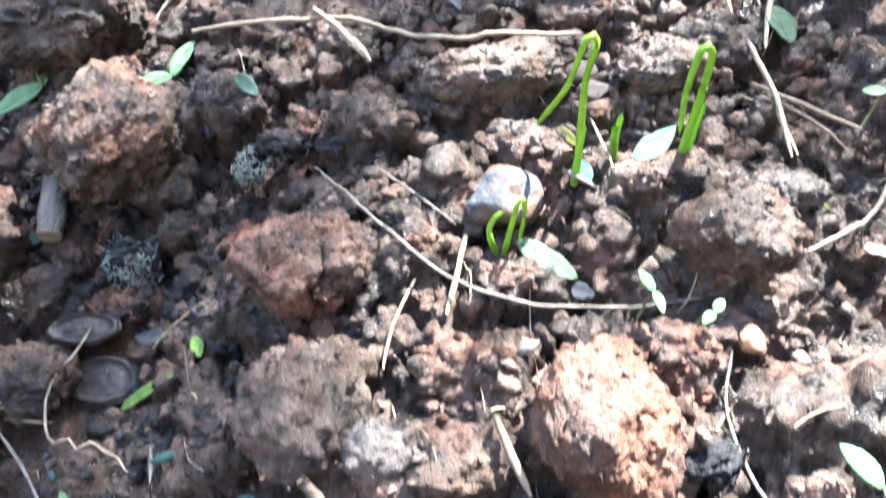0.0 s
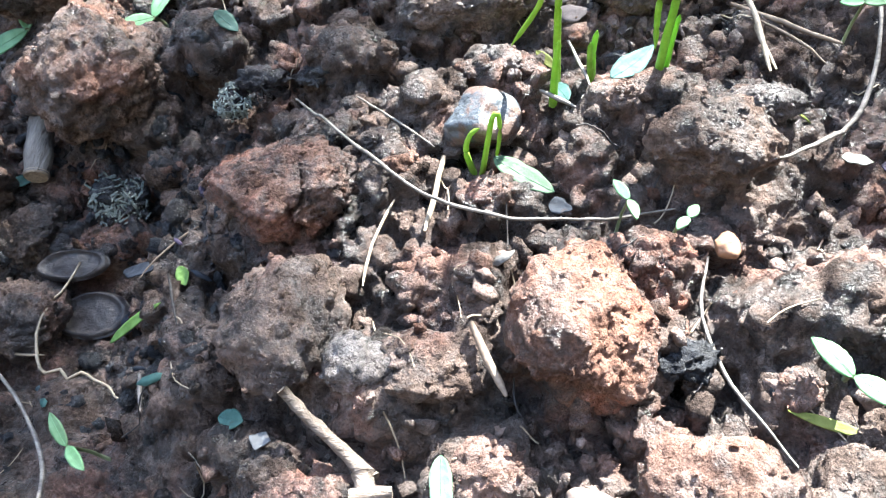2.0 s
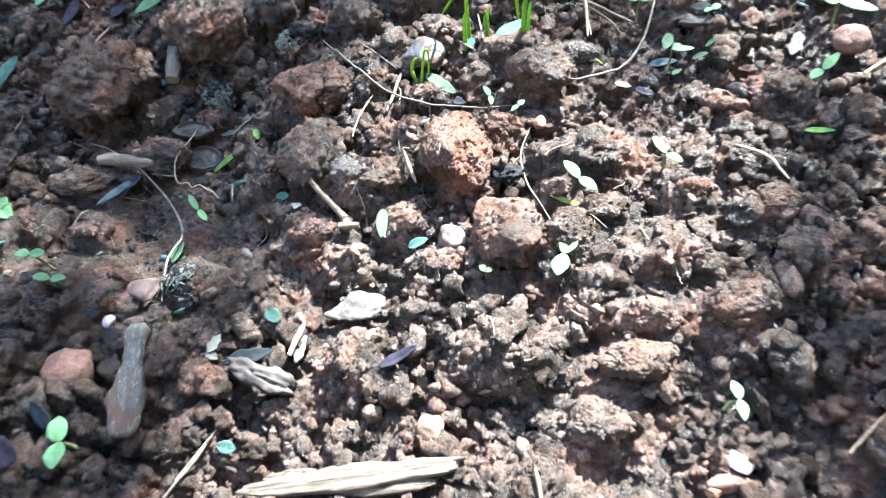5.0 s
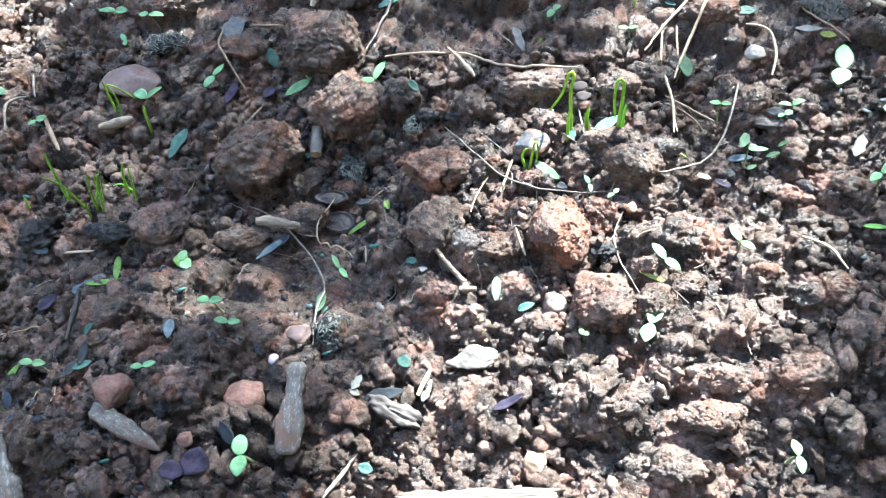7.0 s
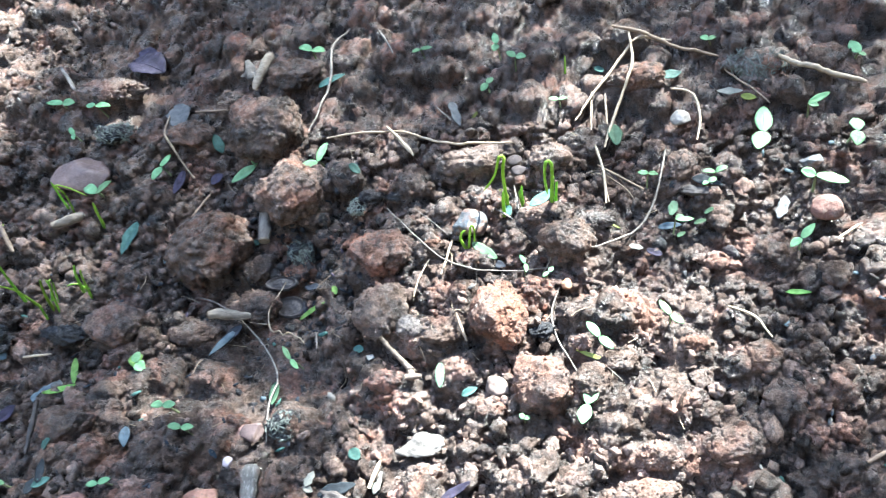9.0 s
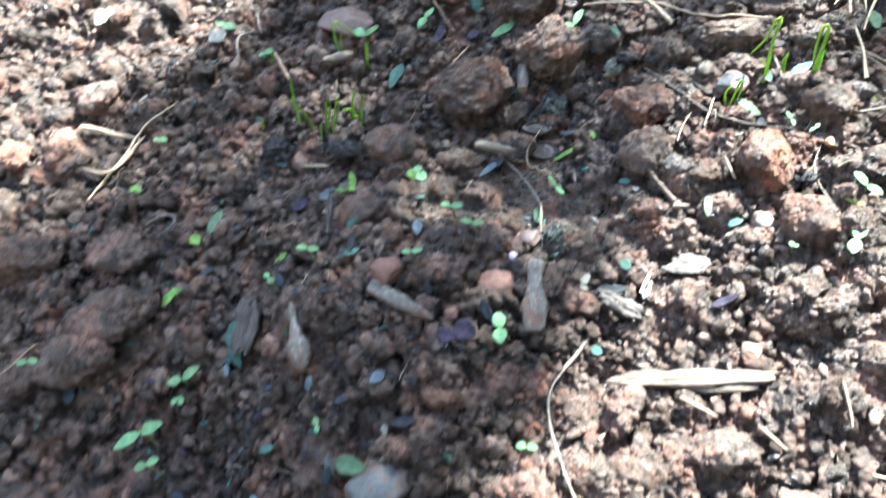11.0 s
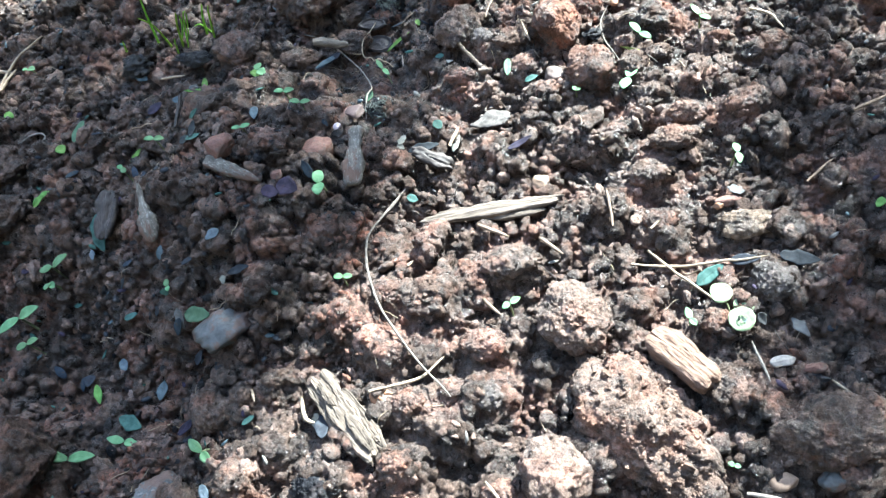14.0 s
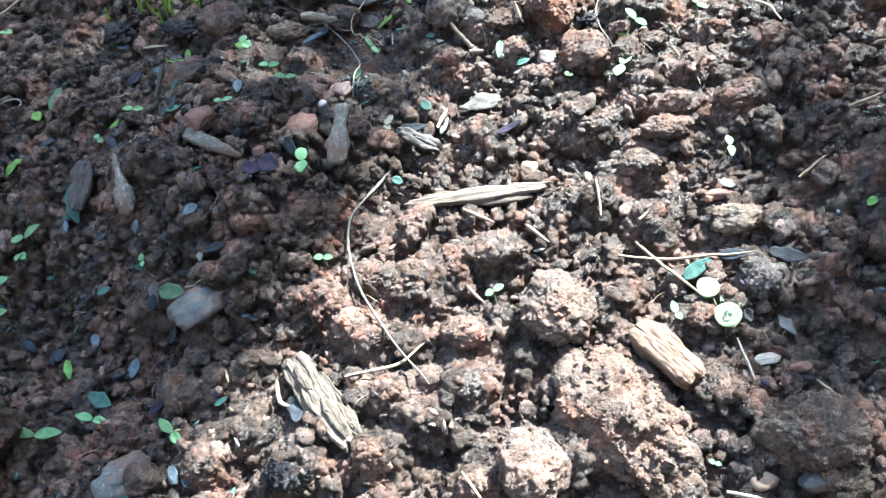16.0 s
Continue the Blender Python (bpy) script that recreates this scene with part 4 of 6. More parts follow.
# large clods
clod(-0.0422, 0.2008, 0.0204, 0.0192, 5, 'dry')
clod(0.0207, 0.1612, 0.0179, 0.0133, 5, 'red', 'crack')
clod(0.0262, 0.1258, 0.0124, 0.0147, 5, 'brown')
clod(0.0856, 0.1228, 0.0127, 0.0156, 5, 'orange')
clod(0.1002, 0.1424, 0.0064, 0.0048, 5, 'orange')
clod(0.0433, 0.1169, 0.0076, 0.0071, 5, 'grey')
clod(0.0584, 0.1156, 0.009, 0.0058, 5, 'brown')
clod(0.1135, 0.1694, 0.0123, 0.0114, 5, 'brown')
clod(-0.0182, 0.2178, 0.0071, 0.0075, 5, 'brown')
clod(0.0257, 0.2103, 0.0066, 0.0063, 5, 'brown')
clod(0.0481, 0.1887, 0.0048, 0.0041, 5, 'brown')
clod(0.0447, 0.1656, 0.0057, 0.0045, 5, 'red')
clod(0.0939, 0.1862, 0.0081, 0.0049, 5, 'brown')
clod(0.1233, 0.1821, 0.0104, 0.006, 5, 'grey')
clod(0.1373, 0.1293, 0.0088, 0.0078, 5, 'brown')
clod(0.1233, 0.1164, 0.0053, 0.004, 5, 'red')
clod(-0.056, 0.1598, 0.0096, 0.0082, 5, 'brown')
clod(-0.0497, 0.1381, 0.0116, 0.0099, 5, 'brown')
clod(0.0593, 0.195, 0.0045, 0.0034, 5, 'red')
clod(0.0675, 0.1964, 0.0055, 0.0051, 5, 'grey')
clod(0.067, 0.1562, 0.0066, 0.0042, 5, 'red')
clod(0.1056, 0.1904, 0.0052, 0.0046, 5, 'brown')
clod(0.0393, 0.1751, 0.0053, 0.0033, 5, 'brown')
clod(0.0568, 0.121, 0.0049, 0.0038, 5, 'brown')
clod(0.0668, 0.1381, 0.0051, 0.0034, 5, 'brown')
clod(0.1192, 0.1303, 0.0058, 0.0042, 5, 'brown')
clod(0.0663, 0.1277, 0.0038, 0.006, 5, 'brown')
clod(-0.0832, 0.1651, 0.0218, 0.0233, 7, 'brown')
clod(0.107, 0.0923, 0.0144, 0.0126, 7, 'red')
clod(0.0702, 0.098, 0.0074, 0.0063, 7, 'red')
clod(0.1388, 0.1355, 0.01, 0.0073, 7, 'red')
clod(0.1709, 0.1178, 0.0065, 0.0061, 7, 'red')
clod(0.0591, 0.2201, 0.0183, 0.0091, 7, 'brown')
clod(0.1007, 0.2226, 0.0113, 0.0085, 7, 'brown')
clod(0.1477, 0.0881, 0.0081, 0.0061, 7, 'brown')
clod(-0.0572, 0.0892, 0.0073, 0.0065, 7, 'red')
clod(0.0357, 0.0919, 0.0098, 0.0053, 7, 'red')
clod(-0.0059, 0.0675, 0.0066, 0.0058, 7, 'char')
clod(0.0861, 0.0806, 0.0077, 0.0056, 7, 'red')
clod(0.1616, 0.0972, 0.0082, 0.0062, 7, 'brown')
clod(0.1663, 0.2176, 0.0072, 0.0081, 7, 'brown')
clod(0.0498, 0.0808, 0.0065, 0.0044, 7, 'brown')
clod(-0.0689, 0.2444, 0.0229, 0.0221, 9, 'brown')
clod(-0.119, 0.1428, 0.009, 0.0087, 9, 'brown')
clod(-0.1927, 0.2783, 0.0246, 0.0105, 9, 'brown')
clod(-0.1192, 0.2417, 0.013, 0.0097, 9, 'brown')
clod(-0.1347, 0.2014, 0.0094, 0.007, 9, 'brown')
clod(-0.0627, 0.2903, 0.0184, 0.0117, 9, 'brown')
clod(0.2064, 0.1681, 0.007, 0.0058, 9, 'brown')
clod(0.197, 0.1123, 0.0099, 0.0077, 9, 'brown')
clod(-0.0819, 0.0862, 0.0065, 0.0058, 9, 'red')
clod(-0.0949, 0.0728, 0.0075, 0.005, 9, 'brown')
clod(-0.1037, 0.0513, 0.0143, 0.009, 9, 'brown')
clod(0.1446, 0.2805, 0.0162, 0.0089, 9, 'brown')
clod(-0.0767, 0.1157, 0.0138, 0.0069, 9, 'brown')
clod(-0.1152, 0.1115, 0.0151, 0.011, 9, 'brown')
clod(-0.0042, 0.3107, 0.0083, 0.0083, 9, 'red')
clod(0.2402, 0.2906, 0.0113, 0.0099, 9, 'brown')
clod(0.1867, 0.0732, 0.0114, 0.0083, 9, 'brown')
clod(0.1381, 0.0733, 0.0075, 0.0065, 9, 'brown')
clod(0.1204, 0.0521, 0.0095, 0.0063, 9, 'red')
clod(-0.053, 0.036, 0.0089, 0.0055, 9, 'brown')
clod(0.1651, 0.0895, 0.0109, 0.0065, 9, 'red')
clod(0.1055, 0.0509, 0.0085, 0.0064, 9, 'red')
clod(0.1568, 0.0662, 0.0094, 0.0063, 9, 'brown')
clod(0.2059, 0.0951, 0.0096, 0.0074, 9, 'brown')
clod(0.139, 0.107, 0.0091, 0.0057, 9, 'brown')
clod(-0.2185, -0.0306, 0.0246, 0.0136, 21, 'brown')
clod(-0.229, -0.0566, 0.0201, 0.0143, 21, 'brown')
clod(-0.3053, -0.0078, 0.0278, 0.0148, 21, 'brown')
clod(-0.2373, 0.0076, 0.0197, 0.0125, 21, 'brown')
clod(-0.3261, 0.073, 0.0125, 0.0141, 21, 'red')
clod(-0.1468, -0.162, 0.0268, 0.0275, 21, 'brown')
clod(-0.1902, -0.1901, 0.027, 0.0284, 21, 'brown')
clod(-0.0484, -0.1166, 0.0101, 0.0115, 21, 'brown')
clod(-0.0329, -0.1069, 0.0063, 0.007, 21, 'brown')
clod(-0.0938, -0.1553, 0.0071, 0.0054, 21, 'red')
clod(-0.092, -0.1765, 0.0103, 0.0055, 21, 'red')
clod(-0.0715, -0.1385, 0.0088, 0.0057, 21, 'red')
clod(-0.0161, -0.098, 0.0069, 0.0052, 21, 'brown')
clod(-0.2745, -0.1099, 0.0149, 0.01, 21, 'brown')
clod(-0.2297, -0.1342, 0.0285, 0.0127, 21, 'brown')
clod(-0.0236, -0.1469, 0.0105, 0.0092, 21, 'brown')
clod(0.0177, -0.1435, 0.0114, 0.0076, 21, 'char')
clod(-0.0822, -0.0723, 0.0075, 0.0068, 21, 'red')
clod(-0.0463, -0.0601, 0.0101, 0.0058, 21, 'red')
clod(0.0383, -0.0799, 0.0094, 0.0067, 21, 'red')
clod(0.0826, -0.0277, 0.0151, 0.0083, 21, 'brown')
clod(0.0688, -0.0944, 0.0077, 0.0064, 21, 'red')
clod(0.0124, -0.0595, 0.0084, 0.007, 21, 'red')
clod(0.1285, 0.0945, 0.0106, 0.0091, 21, 'brown')
clod(-0.026, -0.1808, 0.0088, 0.0063, 21, 'brown')
clod(-0.0077, -0.1281, 0.0079, 0.0066, 21, 'brown')
clod(0.0471, -0.0518, 0.0096, 0.0069, 21, 'red')
clod(0.0256, -0.0744, 0.0081, 0.0068, 21, 'red')
clod(0.1157, -0.0546, 0.0153, 0.0159, 13, 'dry')
clod(0.1494, -0.0991, 0.0181, 0.033, 13, 'dry', 'slab')
clod(0.1166, -0.1247, 0.0149, 0.0149, 13, 'dry')
clod(0.2176, -0.0934, 0.0202, 0.0154, 13, 'brown')
clod(0.1985, -0.0275, 0.0098, 0.0100, 13, 'grey')
clod(0.1858, 0.0006, 0.0132, 0.0069, 13, 'ochre')
clod(0.2051, -0.0002, 0.0068, 0.0074, 13, 'grey')
clod(0.2277, -0.017, 0.0077, 0.0059, 13, 'red')
clod(0.0603, 0.0435, 0.0088, 0.0102, 13, 'brown')
clod(-0.0109, -0.0219, 0.0082, 0.0068, 13, 'red')
clod(0.0271, -0.0509, 0.0092, 0.0066, 13, 'red')
clod(0.0497, -0.0439, 0.0091, 0.0065, 13, 'brown')
clod(0.0094, -0.0658, 0.0104, 0.0078, 13, 'red')
clod(0.0774, -0.0715, 0.0111, 0.0074, 13, 'red')
clod(0.1835, -0.0778, 0.0079, 0.009, 13, 'brown')
clod(0.0197, -0.1345, 0.0083, 0.0071, 13, 'char')
clod(0.049, -0.1023, 0.0097, 0.0067, 13, 'red')
clod(0.066, -0.1095, 0.0083, 0.0071, 13, 'brown')
clod(0.0846, -0.0939, 0.0083, 0.0072, 13, 'grey')
clod(0.126, 0.0062, 0.0093, 0.0093, 13, 'brown')
clod(0.1498, -0.0005, 0.0077, 0.0064, 13, 'red')
clod(0.1418, 0.0277, 0.0108, 0.0067, 13, 'brown')
clod(0.1932, 0.0773, 0.0083, 0.0055, 13, 'red')
clod(0.0512, -0.129, 0.0093, 0.007, 13, 'red')
clod(0.2368, -0.0826, 0.0053, 0.0064, 13, 'brown')
clod(0.1752, -0.0485, 0.0071, 0.0059, 13, 'brown')
clod(0.0978, -0.1343, 0.0089, 0.0067, 13, 'red')
clod(0.1529, 0.0489, 0.0123, 0.0068, 13, 'brown')
clod(-0.0531, 0.0171, 0.0086, 0.0057, 13, 'brown')
clod(-0.0991, -0.0074, 0.0072, 0.0057, 13, 'brown')
clod(-0.0401, -0.023, 0.0082, 0.0068, 13, 'brown')

# lumps on the sunny far side of the bed
r, kept_count = random.Random(17), COUNT[0]
for k in range(52):
    x, y, big = r.uniform(-0.44, -0.235), r.uniform(0.0, 0.38), 0.005 + 0.009 * r.random() ** 2
    if x > -0.27 and y < 0.09:
        continue
    clod(x, y, big * r.uniform(0.9, 1.4), big * r.uniform(0.7, 1.0), r.uniform(0, 180), ("brown", "brown", "red", "dry", "brown")[k % 5])
for k in range(16):
    big = 0.005 + 0.008 * r.random() ** 2
    clod(r.uniform(-0.16, 0.26), r.uniform(0.28, 0.40), big * r.uniform(0.9, 1.4), big * r.uniform(0.7, 1.0), r.uniform(0, 180), ("brown", "red", "brown")[k % 3])
COUNT[0] = kept_count

# the bed itself, banked up against the clods
TOPS = np.maximum(TOPS, HEIGHT)


def smeared(x, y):
    """Where the soil is smooth, damp clay rather than crumbs: 0 to 1."""
    return np.clip(1.5 * np.exp(-((x + 0.022) / 0.050) ** 2 - ((y - 0.092) / 0.034) ** 2), 0, 1)


def blurred(h, k):
    """The mean of heights over 2k + 1 grid lines both ways."""
    for ax in (0, 1):
        c = np.cumsum(np.pad(h, [(k + 1, k) if a == ax else (0, 0) for a in (0, 1)], mode="edge"), axis=ax)
        n = h.shape[ax]
        h = (np.take(c, np.arange(2 * k + 1, 2 * k + 1 + n), ax) - np.take(c, np.arange(n), ax)) / (2 * k + 1)
    return h


# a stretch of trodden, smeared clay, split by a short crack
fused = smeared(MX, MY)
HEIGHT += 0.55 * fused * (blurred(HEIGHT, 3) - HEIGHT)
along = np.clip((0.1025 - MY) / 0.014, 0, 1)
HEIGHT -= 0.0065 * np.sin(np.pi * along) * np.exp(-((MX - 0.0125 + 0.0045 * along - 0.0010 * np.sin(9 * along)) / 0.0013) ** 2)
TOPS = np.maximum(TOPS - 0.002 * fused, HEIGHT)

# lumps of soil stand over their creases: their shoulders lean out, their feet are eaten away
slope_x, slope_y = np.gradient(blurred(HEIGHT, 1), GX, GY)
steep = np.sqrt(slope_x ** 2 + slope_y ** 2) + 0.15
crag = 0.0008 * near ** 4
lean = near ** 4 * (1 - 0.75 * fused) * 0.0021 * np.clip((HEIGHT - blurred(HEIGHT, 5)) / 0.0030, -0.8, 1)
ground = part("ground", fast_mesh("ground", np.stack([MX - lean * slope_x / steep + crag * gradient_noise(MX, MY, 0.0031, 17), MY - lean * slope_y / steep + crag * gradient_noise(MX, MY, 0.0031, 18), HEIGHT + crag * gradient_noise(MX, MY, 0.0022, 19)], -1).reshape(-1, 3), grid_faces(len(GX), len(GY))), GROUND_SOIL)
tagged(ground, "damp red-brown garden soil, crumbly and freshly tilled", "ground", kind="structure")

# stones
stone(0.0627, 0.1771, 0.009, 0.0077, 5, 'quartz')
stone(0.1141, 0.1454, 0.0025, 0.0031, 5, 'orange')
stone(0.0837, 0.216, 0.0047, 0.003, 5, 'dark')
stone(0.0872, 0.0918, 0.0057, 0.0043, -22, 'dun')
stone(-0.1848, 0.2132, 0.0182, 0.0138, 9, 'slate_red')
stone(0.2324, 0.1937, 0.0074, 0.0064, 9, 'red')
stone(0.1669, 0.2524, 0.0056, 0.0048, 9, 'grey')
stone(0.081, 0.223, 0.0043, 0.0034, 9, 'dark')
stone(-0.1285, 0.0745, 0.0028, 0.0021, 9, 'slate')
stone(0.2274, 0.2224, 0.0052, 0.0039, 9, 'slate')
stone(-0.0735, 0.0114, 0.0083, 0.007, 21, 'red')
stone(-0.0248, 0.0225, 0.0095, 0.0071, 21, 'red')
stone(-0.0510, -0.0775, 0.0190, 0.0112, 51, 'slate')
stone(-0.0591, -0.1595, 0.0124, 0.0119, 21, 'granite')
stone(-0.0391, -0.0002, 0.0033, 0.0033, 21, 'red')
stone(0.0897, 0.0228, 0.0044, 0.005, 21, 'tan')
stone(-0.0454, -0.0221, 0.0065, 0.0046, 12, 'dark')
stone(-0.0193, 0.0602, 0.0058, 0.0046, 12, 'slate_red')
stone(0.2018, -0.113, 0.0055, 0.0042, 13, 'tan')
stone(0.2141, -0.0649, 0.0047, 0.0022, 13, 'red')
stone(0.0369, -0.1015, 0.0061, 0.0044, 13, 'orange')
stone(0.1748, 0.0112, 0.0026, 0.0021, 13, 'orange')
stone(0.2193, -0.1094, 0.0052, 0.0042, 13, 'slate')
stone(0.1785, 0.0143, 0.0064, 0.0028, 13, 'red')
stone(0.2024, -0.0636, 0.0052, 0.0025, 13, 'grey')
stone(-0.0233, 0.0435, 0.0024, 0.0024, 13, 'pale')

# charred lumps and fibre pellets
pellet(-0.0345, 0.1701, 0.0074, 0.0071, 5, 'dung')
pellet(0.1042, 0.1203, 0.0054, 0.0044, 5, 'char')
pellet(0.0028, 0.2013, 0.0071, 0.0045, 5, 'char')
pellet(-0.0045, 0.1945, 0.0048, 0.0052, 5, 'dung')
pellet(0.0189, 0.2006, 0.0055, 0.0036, 5, 'char')
pellet(-0.1755, 0.2469, 0.0131, 0.0077, 9, 'dung')
pellet(0.2064, 0.29, 0.0159, 0.0089, 9, 'pale')
pellet(-0.1439, 0.1049, 0.0124, 0.0055, 9, 'char')
pellet(-0.0074, 0.0652, 0.0078, 0.0070, 12, 'dung')
pellet(-0.1865, 0.0996, 0.0114, 0.0076, 21, 'char')

# roots, straws and twigs
twig([(0.0151, 0.1922), (0.0296, 0.1761), (0.0442, 0.1619), (0.0578, 0.153), (0.071, 0.1493), (0.0824, 0.1504), (0.0938, 0.1526), (0.1053, 0.1561)], 0.0007, 'root')
twig([(0.1107, 0.1439), (0.1084, 0.1336), (0.1088, 0.1265), (0.1123, 0.1167), (0.1172, 0.1091), (0.1217, 0.1021)], 0.0006, 'root')
twig([(0.0318, 0.1899), (0.0431, 0.1807), (0.0528, 0.1724)], 0.0005, 'root')
twig([(0.1282, 0.2135), (0.1298, 0.2054), (0.1315, 0.1982)], 0.0009, 'straw')
twig([(0.1286, 0.2165), (0.1357, 0.2111), (0.1412, 0.206), (0.1441, 0.2011)], 0.0005, 'twig')
twig([(-0.0375, 0.1515), (-0.0409, 0.1351), (-0.0396, 0.1258), (-0.0366, 0.1222), (-0.034, 0.1238), (-0.0317, 0.1216), (-0.0292, 0.1237), (-0.0256, 0.122), (-0.0218, 0.1206), (-0.0194, 0.1183), (-0.0162, 0.1172)], 0.0005, 'straw')
twig([(0.0554, 0.168), (0.0543, 0.1569), (0.0533, 0.1482)], 0.001, 'straw')
twig([(0.0454, 0.1571), (0.0427, 0.1486), (0.0414, 0.1397), (0.0414, 0.1357)], 0.0005, 'straw')
twig([(0.083, 0.2035), (0.0856, 0.1944), (0.0877, 0.1858)], 0.0006, 'grey')
twig([(0.0765, 0.1877), (0.0849, 0.1821)], 0.0008, 'grey')
twig([(-0.0043, 0.1573), (-0.0116, 0.1505), (-0.0165, 0.1438)], 0.0004, 'twig')
twig([(-0.0064, 0.1419), (-0.0003, 0.1289)], 0.0005, 'dark')
twig([(-0.0118, 0.1218), (-0.009, 0.1128)], 0.0007, 'grey')
twig([(-0.052, 0.1276), (-0.04, 0.1277)], 0.0005, 'straw')
twig([(0.1586, 0.2324), (0.1562, 0.2118), (0.1523, 0.1949), (0.1447, 0.181), (0.1345, 0.1717), (0.1245, 0.1626)], 0.001, 'root')
twig([(-0.0823, 0.1376), (-0.0714, 0.1354), (-0.0557, 0.1273), (-0.0406, 0.1151), (-0.0287, 0.1017), (-0.0227, 0.091), (-0.0176, 0.074), (-0.0128, 0.0567)], 0.0008, 'root')
twig([(-0.0700, 0.1240), (-0.0470, 0.1278)], 0.0026, 'splinter')
twig([(-0.0973, 0.2063), (-0.1042, 0.1919), (-0.109, 0.1816)], 0.0009, 'twig')
twig([(0.0192, 0.2322), (0.0253, 0.2235)], 0.0012, 'straw')
twig([(0.1352, 0.1018), (0.1416, 0.0964)], 0.0004, 'root')
twig([(0.1228, 0.2321), (0.1279, 0.2162), (0.1298, 0.1975)], 0.001, 'straw')
twig([(-0.0301, 0.2393), (-0.0095, 0.2435), (0.0166, 0.2417), (0.0414, 0.2339), (0.0588, 0.2283), (0.0804, 0.2302)], 0.001, 'straw')
twig([(0.0055, 0.2462), (0.0147, 0.2357), (0.0236, 0.2255)], 0.0013, 'straw')
twig([(-0.0383, 0.3353), (-0.0449, 0.3149), (-0.0383, 0.2851), (-0.0398, 0.258), (-0.0434, 0.2455)], 0.0013, 'root')
twig([(0.1616, 0.3088), (0.1412, 0.3022), (0.1272, 0.2808), (0.1116, 0.2499)], 0.0012, 'straw')
twig([(0.1381, 0.307), (0.1402, 0.2824), (0.1313, 0.2496), (0.1279, 0.2321)], 0.0012, 'straw')
twig([(0.1189, 0.2725), (0.1205, 0.2418)], 0.0009, 'straw')
twig([(0.1262, 0.2701), (0.1285, 0.2496)], 0.0009, 'straw')
twig([(0.1615, 0.2731), (0.1725, 0.2686), (0.1762, 0.2525), (0.1745, 0.2373)], 0.001, 'straw')
twig([(0.1289, 0.3121), (0.1558, 0.3037), (0.187, 0.2975)], 0.0014, 'twig')
twig([(0.2165, 0.2896), (0.2338, 0.2785), (0.2576, 0.2708)], 0.002, 'straw')
twig([(-0.0167, 0.3286), (-0.0001, 0.3001)], 0.0012, 'root')
twig([(0.0291, 0.2689), (0.0408, 0.2555)], 0.0009, 'root')
twig([(0.1855, 0.1358), (0.196, 0.131), (0.2027, 0.1211)], 0.0008, 'straw')
twig([(0.1895, 0.2888), (0.1995, 0.2737), (0.2104, 0.2595)], 0.0008, 'twig')
twig([(0.2346, 0.1761), (0.2462, 0.1854)], 0.0012, 'straw')
twig([(-0.1414, 0.2648), (-0.1347, 0.2418), (-0.1225, 0.2267), (-0.1086, 0.2128)], 0.001, 'twig')
twig([(-0.1232, 0.2619), (-0.1017, 0.2637)], 0.001, 'twig')
twig([(0.1242, 0.2245), (0.1379, 0.2154), (0.1485, 0.2084)], 0.0009, 'twig')
twig([(-0.1844, 0.174), (-0.1674, 0.1828)], 0.0028, 'splinter')
twig([(-0.0845, 0.3068), (-0.087, 0.2797)], 0.0034, 'splinter')
twig([(-0.2375, 0.3009), (-0.2159, 0.2793)], 0.0018, 'grey')
twig([(-0.2929, 0.0441), (-0.2872, 0.0732), (-0.2826, 0.0995), (-0.2638, 0.1178)], 0.0014, 'straw')
twig([(-0.3047, 0.0605), (-0.286, 0.0651), (-0.28, 0.0954)], 0.0016, 'straw')
twig([(-0.3277, 0.0929), (-0.2846, 0.0957)], 0.0021, 'straw')
twig([(-0.2427, 0.164), (-0.2504, 0.182), (-0.2403, 0.1907)], 0.0015, 'root')
twig([(-0.2525, 0.212), (-0.2402, 0.1932)], 0.0013, 'root')
twig([(-0.2416, 0.0319), (-0.232, 0.0415), (-0.2247, 0.0379), (-0.2304, 0.0277)], 0.0008, 'grey')
twig([(-0.2209, 0.175), (-0.2021, 0.1552)], 0.0018, 'twig')
twig([(-0.1291, 0.0631), (-0.1205, 0.0366)], 0.0018, 'dark')
twig([(-0.1686, 0.093), (-0.1512, 0.0967)], 0.0011, 'straw')
twig([(0.0114, -0.003), (0.0197, 0.0145)], 0.0008, 'root')
twig([(-0.2629, -0.0767), (-0.2561, -0.053)], 0.001, 'twig')
twig([(-0.1794, -0.126), (-0.1627, -0.145), (-0.1322, -0.1714), (-0.0944, -0.1911), (-0.0712, -0.2023)], 0.0013, 'root')
twig([(0.0184, 0.0104), (0.0091, -0.0147), (0.0126, -0.0332), (0.0288, -0.0613), (0.0501, -0.0829), (0.0699, -0.0988)], 0.001, 'root')
twig([(0.0322, -0.1007), (0.0525, -0.0917), (0.0624, -0.0793)], 0.001, 'straw')
twig([(0.063, -0.0071), (0.0795, -0.0124)], 0.0014, 'twig')
twig([(-0.1997, -0.2100), (-0.1950, -0.2108), (-0.1885, -0.2121), (-0.1858, -0.2160), (-0.1803, -0.2193), (-0.1740, -0.2196), (-0.1660, -0.2209), (-0.1550, -0.2176), (-0.1447, -0.2134)], 0.0006, 'straw')
twig([(-0.1511, -0.1953), (-0.1341, -0.2227)], 0.0011, 'twig')
twig([(-0.0304, -0.1771), (-0.0082, -0.1821)], 0.0019, 'char')
twig([(0.0004, -0.1061), (0.0045, -0.1152), (0.0098, -0.1167)], 0.0015, 'straw')
twig([(-0.0271, -0.1048), (-0.0235, -0.1101)], 0.001, 'straw')
